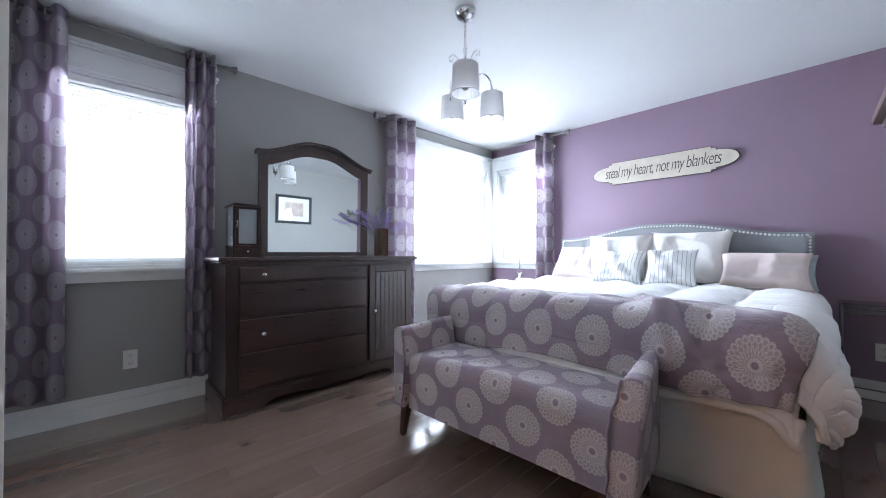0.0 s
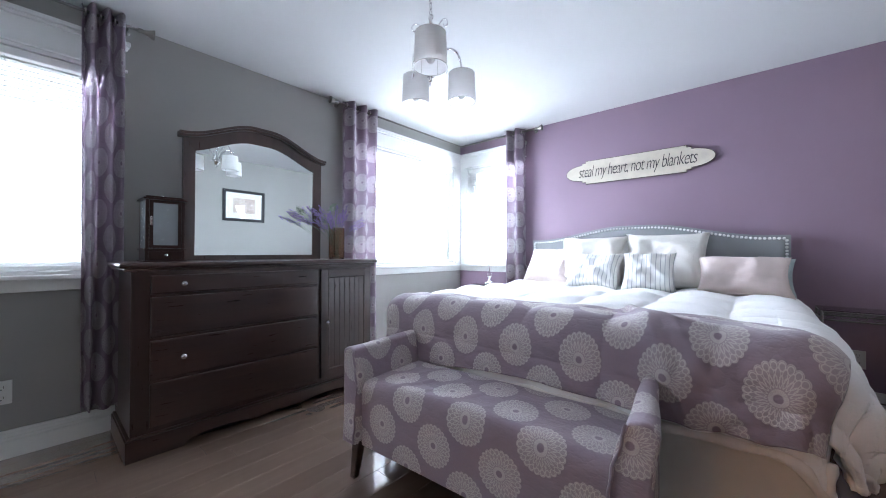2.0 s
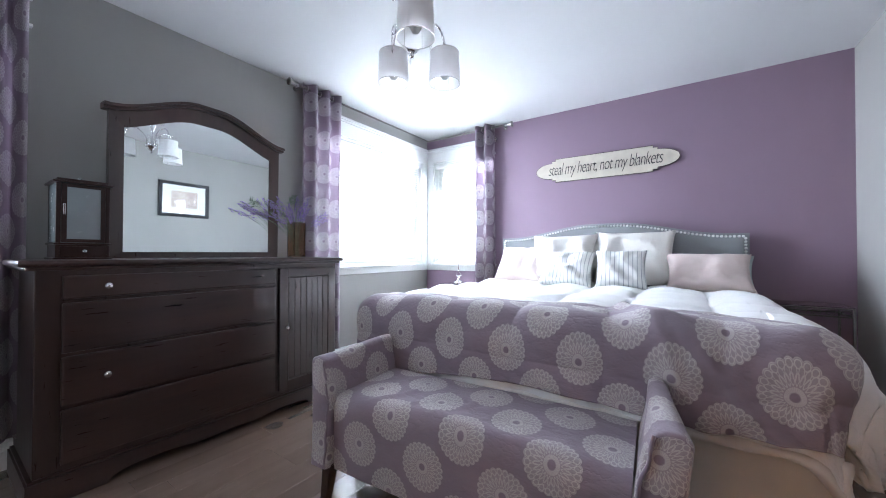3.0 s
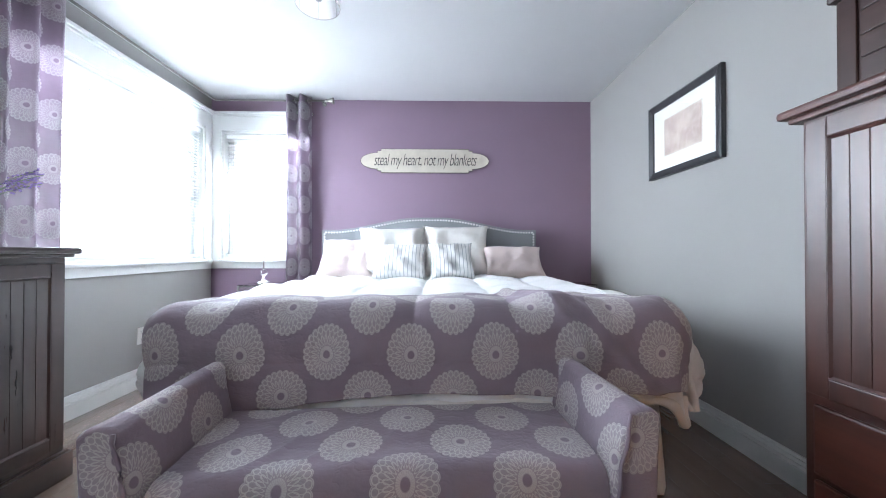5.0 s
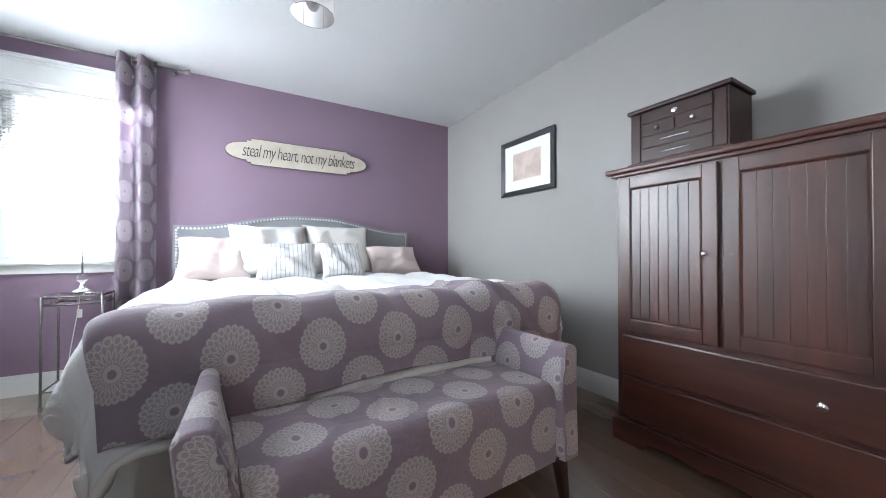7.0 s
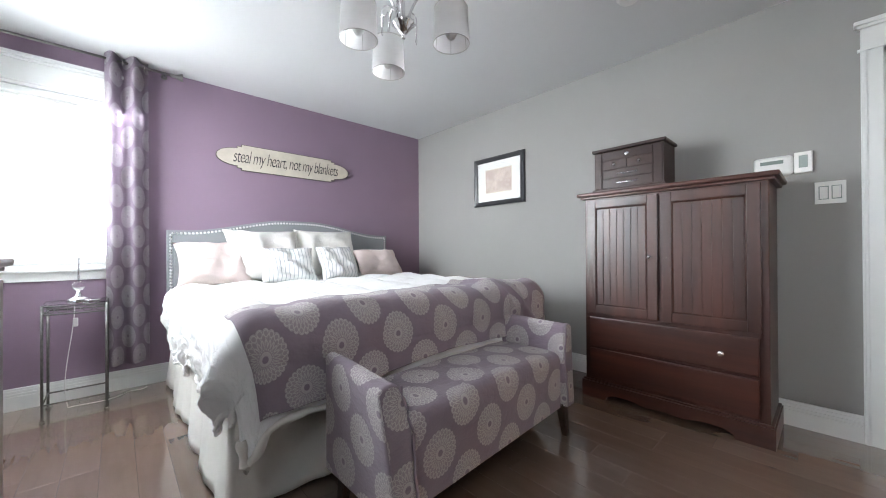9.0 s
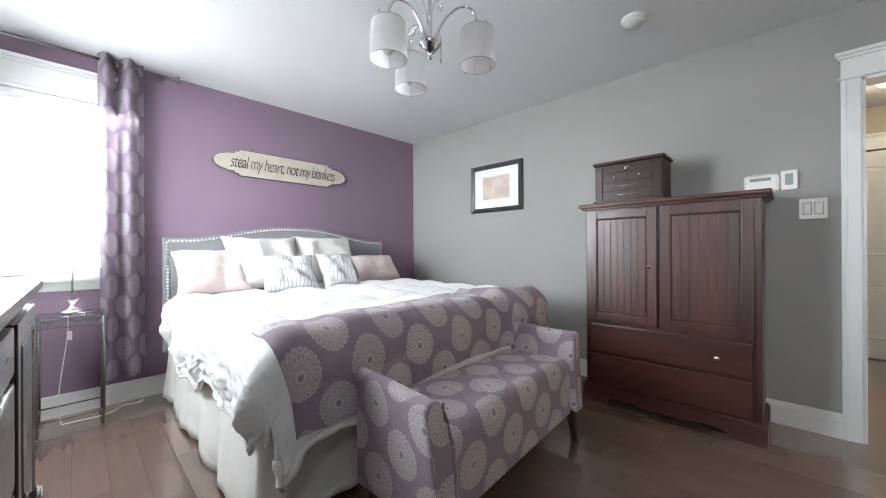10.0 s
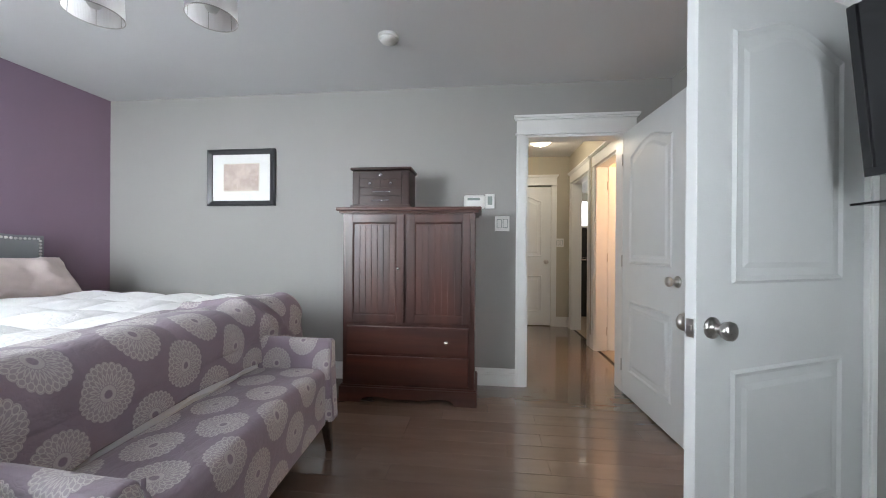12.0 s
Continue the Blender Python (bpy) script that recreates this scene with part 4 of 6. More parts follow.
th = part("weave", sheet(throw_point, steps(0.0, W_ - 0.025, 230), steps(0.0, 1.0, 90), chart=lambda t, v: (t + 0.297, throw_s(t, v) + 0.2025)), FABRIC, throw, smooth=True)
th.modifiers.new("cloth", "SOLIDIFY").thickness = 0.004


def pillow(name, w, h, t, at, lean, yaw, material, label, seed=0, edge=0.11):
    """A stuffed cushion; local x is its width, z its height, it faces -y before it is turned."""
    p = thing(name, (0, 0, 0), label, "pillow", "pillows on the bed")
    p.matrix_world = pose(*at, 0, 0, yaw) @ pose(0, 0, 0, lean, 0, 0)
    bm = bmesh.new()
    uv = bm.loops.layers.uv.verify()
    N = 22
    rng = random.Random(seed)
    for side in (-1, 1):
        grid = []
        for i in range(N + 1):
            row = []
            for j in range(N + 1):
                a, b = 2 * i / N - 1, 2 * j / N - 1
                pin = 1 - edge * (1 - a * a) * abs(b) ** 3, 1 - edge * (1 - b * b) * abs(a) ** 3
                x, z = a * w / 2 * pin[1], b * h / 2 * pin[0]
                body = ((1 - a ** 4) * (1 - b ** 4)) ** 0.55
                y = side * (t / 2 * body + 0.003)
                wr = noise.noise(Vector((a * 2.2 + seed, b * 2.2, side * 2))) * 0.032 + noise.noise(Vector((a * 5 + seed, b * 4, side))) * 0.012
                y += wr * body * side
                row.append(bm.verts.new((x, y, z + h / 2)))
            grid.append(row)
        for i in range(N):
            for j in range(N):
                q = (grid[i][j], grid[i + 1][j], grid[i + 1][j + 1], grid[i][j + 1])
                f = bm.faces.new(q if side < 0 else q[::-1])
                idx = ((i, j), (i + 1, j), (i + 1, j + 1), (i, j + 1))
                for loop, (a, b) in zip(f.loops, idx if side < 0 else idx[::-1]):
                    loop[uv].uv = (a / N * w, b / N * h)
    bmesh.ops.remove_doubles(bm, verts=bm.verts, dist=0.0065)
    part("cushion", bm, material, p, smooth=True)
    rim = [Vector((a * w / 2 * (1 - edge * (1 - b * b) * abs(a) ** 3), 0, h / 2 + b * h / 2 * (1 - edge * (1 - a * a) * abs(b) ** 3))) for a, b in
           [(-1 + 2 * k / 20, -1) for k in range(20)] + [(1, -1 + 2 * k / 20) for k in range(20)] + [(1 - 2 * k / 20, 1) for k in range(20)] + [(-1, 1 - 2 * k / 20) for k in range(21)]]
    part("piping", tube(rim, 0.0035, 6), material, p, smooth=True)
    return p


PT = BTOP + 0.012
pillow("pillow", 0.50, 0.41, 0.17, (3.68, 1.86, PT), -38, -90, PINK, "blush satin pillow leaning at the window end of the headboard", 1)
pillow("pillow", 0.52, 0.33, 0.15, (3.62, 0.41, PT), -38, -88, PINK, "blush satin pillow leaning beside the grey wall", 2)
pillow("pillow", 0.60, 0.49, 0.18, (3.70, 1.49, PT), -26, -92, CREAM, "large cream pillow behind a striped cushion", 3, 0.12)
pillow("pillow", 0.46, 0.42, 0.14, (3.86, 1.34, PT), -14, -90, CREAM, "plump cream pillow tucked against the headboard", 9, 0.16)
pillow("pillow", 0.60, 0.50, 0.17, (3.74, 0.90, PT), -24, -88, RIBBED, "large ribbed cream pillow behind a striped cushion", 4)
pillow("pillow", 0.44, 0.33, 0.13, (3.48, 1.38, PT), -32, -93, STRIPED, "small white cushion with thin grey stripes", 5)
pillow("pillow", 0.36, 0.33, 0.13, (3.46, 0.95, PT), -28, -84, STRIPED, "small striped cushion before the ribbed pillow", 6)
pillow("pillow", 0.40, 0.27, 0.11, (3.87, 0.33, PT - 0.01), -16, -90, TEAL, "pale teal pillow mostly hidden at the headboard's end", 7)

# ---- bench ----
bench = thing("bench", (1.668, 1.205, 0), "lilac medallion upholstered bench with sloping arms and dark tapered legs", "bench", rz=3.5)
BF, BB, BW = -0.21, 0.215, 0.612


def soft_box(lo, hi, bev, seg=4, sub=0):
    bm = bmesh.new()
    box(bm, lo, hi)
    bmesh.ops.bevel(bm, geom=bm.edges[:], offset=bev, segments=seg, affect="EDGES", profile=0.5)
    return bm


def seat_top(u, v):
    """v runs from the back over the seat and down its front; u across."""
    depth, r, front = BB - BF - 0.03, 0.045, 0.225
    y = -BW + 0.08 + u
    a = depth - r
    wr = 0.006 * noise.noise(Vector((u * 4, v * 9, 1))) + 0.008 * (1 - abs(math.sin(u * 24 - v * 6 + 1.5 * math.sin(v * 9)))) ** 3 * smooth01((v - 0.08) / 0.15) * smooth01((0.42 - v) / 0.12) * (0.25 + smooth01((0.32 - abs(u - 0.72)) / 0.2))
    crown = 0.018 * math.sin(math.pi * min(1, max(0, u / (2 * BW - 0.16)))) + wr
    if v < a:
        return Vector((BB - v, y, 0.452 + crown * smooth01(v / 0.05)))
    if v < a + r * math.pi / 2:
        th_ = (v - a) / r
        return Vector((BB - a - r * math.sin(th_), y, 0.452 - r + r * math.cos(th_) + crown * math.cos(th_)))
    return Vector((BB - a - r - 0.002 + 0.3 * wr, y, 0.452 - r - (v - a - r * math.pi / 2)))


SL = (BB - BF - 0.03) - 0.045 + 0.045 * math.pi / 2 + 0.25
part("seat", sheet(seat_top, steps(0, 2 * BW - 0.16, 96), steps(0, SL, 60), off=(0.234, -0.003)), FABRIC, bench, "softly puckered upholstered seat", smooth=True)
part("seat_frame", boxes(((BF + 0.05, -BW + 0.10, 0.165), (BB - 0.01, BW - 0.10, 0.40), 0.004)), LEG_WOOD, bench)


def arm_front(z):
    """The inner edge of an arm's front, curving outwards to its top."""
    return BW - 0.078 + 0.040 * smooth01((z - 0.40) / 0.20)


def arm(sign):
    """A wedge-shaped arm that flares outwards towards the front and leans back a little."""
    rows = []
    bm = bmesh.new()
    uv = bm.loops.layers.uv.verify()
    n = 14
    for i in range(n + 1):
        t = i / n
        x = BF - 0.012 + (BB - BF + 0.03) * t
        top = 0.596 + 0.018 * smooth01((t - 0.05) / 0.9)
        out = BW + 0.014 * (1 - t)
        tip = BW + 0.052 * (1 - t) ** 1.2
        thick = 0.088 - 0.038 * t
        pts = [(out, 0.17), (out + (tip - out) * 0.25, 0.32), (out + (tip - out) * 0.7, 0.48)]
        for k in range(9):
            a = math.pi * k / 8
            pts.append((tip - thick / 2 + thick / 2 * math.cos(a), top - 0.026 + 0.026 * math.sin(a)))
        pts += [(arm_front(0.52) - 0.004, 0.53), (arm_front(0.44), 0.45), (BW - 0.078, 0.40), (BW - 0.078, 0.17)]
        row, per, last = [], 0.0, None
        for a, z in pts:
            if last is not None:
                per += math.hypot(a - last[0], z - last[1])
            last = (a, z)
            dent = 0.003 * noise.noise(Vector((x * 6, z * 7, sign * 3.0)))
            lean = 0.034 * (1 - t) * (z - 0.17) / 0.43
            row.append((bm.verts.new((x + lean, sign * (a + dent), z)), per, x))
        rows.append(row)
    for r0, r1 in zip(rows, rows[1:]):
        for k in range(len(r0) - 1):
            f = bm.faces.new((r0[k][0], r1[k][0], r1[k + 1][0], r0[k + 1][0]))
            for loop, q in zip(f.loops, (r0[k], r1[k], r1[k + 1], r0[k + 1])):
                loop[uv].uv = (q[2] + 0.06, q[1] + 0.05)
    for row, o in ((rows[0], 0.3), (rows[-1], 0.7)):
        f = bm.faces.new([q[0] for q in row])
        for loop in f.loops:
            loop[uv].uv = (loop.vert.co.y + o, loop.vert.co.z)
    bmesh.ops.recalc_face_normals(bm, faces=bm.faces)
    return bm


for sg in (1, -1):
    a_ = part("armrest", arm(sg), FABRIC, bench, "sloping upholstered armrest", smooth=True)
    bv = a_.modifiers.new("edge", "BEVEL")
    bv.width, bv.segments, bv.limit_method, bv.angle_limit = 0.014, 3, "ANGLE", radians(50)
    seam = [(BF - 0.016 + 0.034 * (z - 0.17) / 0.43, sg * (arm_front(z) + 0.006), z) for z in steps(0.19, 0.585, 22)]
    part("pleat", tube([(x, y + 0.003 * math.sin(z * 70), z) for x, y, z in seam], 0.005, 6), FABRIC, bench, smooth=True)
for x, dx in ((BF + 0.035, -0.018), (BB - 0.05, 0.02)):
    for y, dy in ((-BW + 0.055, -0.012), (BW - 0.055, 0.012)):
        bm = bmesh.new()
        top = [bm.verts.new((x + sx * 0.024, y + sy * 0.024, 0.18)) for sx, sy in ((-1, -1), (1, -1), (1, 1), (-1, 1))]
        bot = [bm.verts.new((x + dx + sx * 0.015, y + dy + sy * 0.015, 0.0)) for sx, sy in ((-1, -1), (1, -1), (1, 1), (-1, 1))]
        bm.faces.new(top)
        bm.faces.new(bot[::-1])
        for i in range(4):
            bm.faces.new((top[i], bot[i], bot[(i + 1) % 4], top[(i + 1) % 4]))
        bmesh.ops.recalc_face_normals(bm, faces=bm.faces)
        bmesh.ops.bevel(bm, geom=bm.edges[:], offset=0.003, segments=2, affect="EDGES")
        part("leg", bm, LEG_WOOD, bench)

# ---- cherry casework ----


def beadboard_door(parent, x0, x1, z0, z1, y, sg, grooves, st=0.055):
    """A framed door with fine vertical beads inside a thin moulding; sg: which way it faces along y."""
    d = part("door", boxes(((x0, min(y, y + sg * 0.014), z0), (x1, max(y, y + sg * 0.014), z1), 0.002)), CHERRY, parent)
    f0, f1 = y + sg * 0.014, y + sg * 0.021
    lo, hi = min(f0, f1), max(f0, f1)
    bm = boxes(((x0, lo, z0), (x0 + st, hi, z1), 0.003), ((x1 - st, lo, z0), (x1, hi, z1), 0.003), ((x0 + st, lo, z0), (x1 - st, hi, z0 + st), 0.003), ((x0 + st, lo, z1 - st), (x1 - st, hi, z1), 0.003))
    part("door_frame", bm, CHERRY, d)
    bm = bmesh.new()
    a0, a1, b0, b1 = x0 + st, x1 - st, z0 + st, z1 - st
    rings = []
    for ins, h in ((0.0, 0.021), (0.003, 0.0235), (0.006, 0.0215), (0.011, 0.0175)):
        rings.append([bm.verts.new((x, y + sg * h, z)) for x, z in ((a0 + ins, b0 + ins), (a1 - ins, b0 + ins), (a1 - ins, b1 - ins), (a0 + ins, b1 - ins))])
    for p, q in zip(rings, rings[1:]):
        for k in range(4):
            bm.faces.new((p[k], p[(k + 1) % 4], q[(k + 1) % 4], q[k]))
    bmesh.ops.recalc_face_normals(bm, faces=bm.faces)
    part("moulding", bm, CHERRY, d)
    n = grooves + 1
    wdt = (x1 - x0 - 2 * st - 0.018) / n
    m0, m1 = sorted((f0, f0 + sg * 0.004))
    for i in range(n):
        a = x0 + st + 0.009 + i * wdt
        part("board", boxes(((a + 0.0006, m0, z0 + st + 0.008), (a + wdt - 0.0006, m1, z1 - st - 0.008), 0.0012)), CHERRY, d)
    return d


def round_knob(parent, x, y, z, sg, r=0.015):
    mm = Matrix.Translation((x, y, z)) @ pose(0, 0, 0, -90 * sg, 0, 0)
    part("knob", lathe([(r * 0.6, 0), (r * 0.45, 0.006), (r * 0.5, 0.012), (r, 0.018), (r, 0.022), (r * 0.8, 0.027), (r * 0.1, 0.029)], 20, m=mm), CHROME, parent, "bright metal knob", smooth=True)


def drill_hole(parent, x, y, z, sg):
    mm = Matrix.Translation((x, y, z)) @ pose(0, 0, 0, -90 * sg, 0, 0)
    part("screw_hole", lathe([(0.0035, 0), (0.0035, 0.0012)], 10, m=mm), SIGN_EDGE, parent)


def drawer(parent, x0, x1, z0, z1, y, sg):
    f0, f1 = sorted((y, y + sg * 0.018))
    bm = boxes(((x0, f0, z0), (x1, f1, z1), 0.007))
    part("drawer", bm, CHERRY_FLAT, parent)


def plinth(parent, x0, x1, y, sg, zt, depth):
    """Base with scalloped bracket feet cut out of its front board."""
    f0, f1 = sorted((y, y + sg * 0.02))
    L = x1 - x0
    pts = [(x0, 0.0), (x0 + 0.16 * L, 0.0), (x0 + 0.17 * L, 0.022), (x0 + 0.19 * L, 0.034)]
    for i in range(21):
        t = i / 20
        x = x0 + L * (0.21 + 0.58 * t)
        pts.append((x, 0.040 + 0.018 * math.sin(math.pi * t * 1.0) * -1 + 0.012 * abs(math.sin(3 * math.pi * t))))
    pts += [(x1 - 0.19 * L, 0.034), (x1 - 0.17 * L, 0.022), (x1 - 0.16 * L, 0.0), (x1, 0.0), (x1, zt), (x0, zt)]
    bm = outline_slab(pts, "y", f0, f1)
    yb = y - sg * depth
    for a, b in ((x0, x0 + 0.02), (x1 - 0.02, x1)):
        box(bm, (a, min(yb, y), 0), (b, max(yb, y), zt))
    box(bm, (x0 + 0.006, min(yb, y + sg * 0.010), zt), (x1 - 0.006, max(yb, y + sg * 0.010), zt + 0.012), 0.004)
    part("plinth", bm, CHERRY_FLAT, parent, "scalloped plinth")


dr = thing("dresser", (0, 0, 0), "dark cherry dresser with four drawers and a grooved door, knobs missing", "dresser")
DF = 2.70
part("body", boxes(((0.765, DF, 0.11), (2.245, 3.20, 0.955), 0.004)), CHERRY, dr)
part("top", boxes(((0.715, DF - 0.035, 0.967), (2.29, 3.202, 0.995), 0.012), ((0.735, DF - 0.018, 0.952), (2.27, 3.199, 0.968), 0.006)), CHERRY_FLAT, dr, "moulded dresser top")
plinth(dr, 0.745, 2.265, DF, -1, 0.105, 0.48)
for z0, z1 in ((0.83, 0.928), (0.605, 0.815), (0.385, 0.59), (0.145, 0.37)):
    drawer(dr, 0.84, 1.77, z0, z1, DF, -1)
beadboard_door(dr, 1.795, 2.225, 0.145, 0.928, DF, -1, 6)
round_knob(dr, 0.98, DF - 0.016, 0.88, -1)
round_knob(dr, 0.98, DF - 0.016, 0.488, -1)
round_knob(dr, 1.835, DF - 0.024, 0.545, -1)
for x, z in ((1.62, 0.88), (0.98, 0.71), (1.62, 0.71), (1.62, 0.488), (0.98, 0.258), (1.62, 0.258)):
    drill_hole(dr, x, DF - 0.016, z, -1)

mir = thing("dresser_mirror", (0, 0, 0), "arched dark cherry mirror standing on the dresser", "mirror")
MY, MX0, MX1 = 3.02, 1.045, 1.985


def arch(x, base, rise):
    r = abs(x - (MX0 + MX1) / 2) / ((MX1 - MX0) / 2)
    return base + rise * smooth01((1.04 - r) / 0.92)


top_pts = [(x, arch(x, 1.765, 0.132)) for x in steps(MX1, MX0, 32)]
gtop = [(x, arch(x, 1.68, 0.135)) for x in steps(MX1 - 0.065, MX0 + 0.065, 32)]
bm = bmesh.new()
outer = [(MX0, 0.997), (MX1, 0.997)] + top_pts
inner = [(MX0 + 0.065, 1.03), (MX1 - 0.065, 1.03)] + gtop
lay = {}
for tag_, y_ in (("f", MY), ("b", MY + 0.03)):
    lay["o" + tag_] = [bm.verts.new((x, y_, z)) for x, z in outer]
    lay["i" + tag_] = [bm.verts.new((x, y_ + (0.006 if tag_ == "f" else 0), z)) for x, z in inner]
n = len(outer)
for i in range(n):
    j = (i + 1) % n
    bm.faces.new((lay["of"][i], lay["of"][j], lay["if"][j], lay["if"][i]))
    bm.faces.new((lay["ob"][i], lay["ib"][i], lay["ib"][j], lay["ob"][j]))
    bm.faces.new((lay["of"][i], lay["ob"][i], lay["ob"][j], lay["of"][j]))
    bm.faces.new((lay["if"][i], lay["if"][j], lay["ib"][j], lay["ib"][i]))
bmesh.ops.recalc_face_normals(bm, faces=bm.faces)
part("frame", bm, CHERRY, mir)
part("glass", outline_slab([(MX0 + 0.06, 1.02), (MX1 - 0.06, 1.02)] + [(x, z + 0.01) for x, z in gtop], "y", MY + 0.012, MY + 0.018), MIRROR, mir, "clear mirror glass")
crown = bmesh.new()
cx = steps(MX0 - 0.025, MX1 + 0.025, 40)
for dz, dy, hh in ((0.0, 0.022, 0.014), (0.014, 0.036, 0.016)):
    for xa, xb in zip(cx, cx[1:]):
        za, zb = (arch(min(max(x, MX0), MX1), 1.765, 0.132) + dz for x in (xa, xb))
        vs = [crown.verts.new(p) for p in ((xa, MY - dy, za), (xb, MY - dy, zb), (xb, MY + 0.034, zb), (xa, MY + 0.034, za), (xa, MY - dy, za + hh), (xb, MY - dy, zb + hh), (xb, MY + 0.034, zb + hh), (xa, MY + 0.034, za + hh))]
        for f in ((0, 3, 2, 1), (4, 5, 6, 7), (0, 1, 5, 4), (2, 3, 7, 6)):
            crown.faces.new([vs[k] for k in f])
        if xa == cx[0]:
            crown.faces.new((vs[0], vs[4], vs[7], vs[3]))
        if xb == cx[-1]:
            crown.faces.new((vs[1], vs[2], vs[6], vs[5]))
part("crown_moulding", crown, CHERRY, mir)
part("support", boxes(((1.15, MY + 0.031, 0.997), (1.21, MY + 0.05, 1.6)), ((1.81, MY + 0.031, 0.997), (1.87, MY + 0.05, 1.6))), CHERRY, mir)
mir.matrix_world = Matrix.Translation((1.515, 3.03, 1.0)) @ pose(0, 0, 0, 0.6, 0, 1.2) @ Matrix.Translation((-1.515, -3.03, -1.0))

arm_ = thing("armoire", (0, 0, 0), "dark cherry armoire with two grooved doors over two drawers", "armoire")
part("body", boxes(((0.735, -0.398, 0.11), (1.69, 0.0, 1.36), 0.004)), CHERRY, arm_)
part("top", boxes(((0.69, -0.4, 1.372), (1.735, 0.04, 1.398), 0.010), ((0.71, -0.399, 1.356), (1.715, 0.022, 1.373), 0.006)), CHERRY_FLAT, arm_, "moulded armoire top")
plinth(arm_, 0.715, 1.71, 0.0, 1, 0.105, 0.395)
for z0, z1 in ((0.352, 0.548), (0.135, 0.335)):
    drawer(arm_, 0.775, 1.655, z0, z1, 0.0, 1)
beadboard_door(arm_, 0.765, 1.215, 0.575, 1.345, 0.0, 1, 6)
beadboard_door(arm_, 1.235, 1.665, 0.575, 1.345, 0.0, 1, 6)
round_knob(arm_, 1.275, 0.024, 0.96, 1, 0.012)
round_knob(arm_, 0.93, 0.016, 0.445, 1, 0.016)
for x, z in ((1.50, 0.445), (1.50, 0.235), (0.93, 0.235)):
    drill_hole(arm_, x, 0.016, z, 1)
drill_hole(arm_, 1.185, 0.024, 0.96, 1)

for piece in (*dr.children_recursive, *mir.children_recursive):  # the dresser's wood is browner than the armoire's
    if piece.type == "MESH" and piece.data.materials and piece.data.materials[0] in (CHERRY, CHERRY_FLAT):
        piece.data.materials[0] = DRESSER_UP if piece.data.materials[0] == CHERRY else DRESSER_WOOD


jb = thing("jewelry_box", (0, 0, 0), "espresso jewelry chest with small drawers on the armoire", "jewelry box")
JX0, JX1, JY0, JY1, JZ = 1.212, 1.640, -0.27, -0.045, 1.399
part("body", boxes(((JX0, JY0, JZ + 0.02), (JX1, JY1, JZ + 0.275), 0.003)), ESPRESSO, jb)
part("base", boxes(((JX0 - 0.012, JY0 - 0.008, JZ), (JX1 + 0.012, JY1 + 0.012, JZ + 0.022), 0.004)), ESPRESSO, jb)
part("lid", boxes(((JX0 - 0.014, JY0 - 0.01, JZ + 0.278), (JX1 + 0.014, JY1 + 0.014, JZ + 0.298), 0.006)), ESPRESSO, jb)
jf = JY1
ja, jc = JX0 + 0.058, JX1 - 0.058
for z0, z1, parts_, pull in ((0.215, 0.268, 1, "key"), (0.150, 0.208, 2, "knob"), (0.090, 0.144, 1, "bar"), (0.028, 0.083, 1, "bar")):
    wd = (jc - ja) / parts_
    for k in range(parts_):
        x0, x1 = ja + k * wd + 0.002, ja + (k + 1) * wd - 0.002
        part("drawer", boxes(((x0, jf, JZ + z0), (x1, jf + 0.006, JZ + z1), 0.002)), ESPRESSO, jb)
        xm, zm = (x0 + x1) / 2, JZ + (z0 + z1) / 2
        if pull == "bar":
            part("pull", boxes(((xm - 0.065, jf + 0.007, zm - 0.002), (xm + 0.065, jf + 0.012, zm + 0.003), 0.001)), CHROME, jb)
        elif pull == "knob":
            mm = Matrix.Translation((xm, jf + 0.006, zm)) @ pose(0, 0, 0, -90, 0, 0)
            part("knob", lathe([(0.007, 0), (0.006, 0.006), (0.011, 0.012), (0.009, 0.016), (0.001, 0.018)], 14, m=mm), CHROME, jb, smooth=True)
        else:
            mm = Matrix.Translation((xm, jf + 0.006, zm)) @ pose(0, 0, 0, -90, 0, 0) @ Matrix.Diagonal((1.4, 1, 1, 1))
            part("lock_plate", lathe([(0.010, 0), (0.010, 0.002), (0.006, 0.003)], 16, m=mm), CHROME, jb)
for xa, xb in ((JX0 + 0.008, ja - 0.006), (jc + 0.006, JX1 - 0.008)):
    part("side_door", boxes(((xa, jf, JZ + 0.026), (xb, jf + 0.006, JZ + 0.270), 0.003)), ESPRESSO, jb)

# ---- things on the walls ----


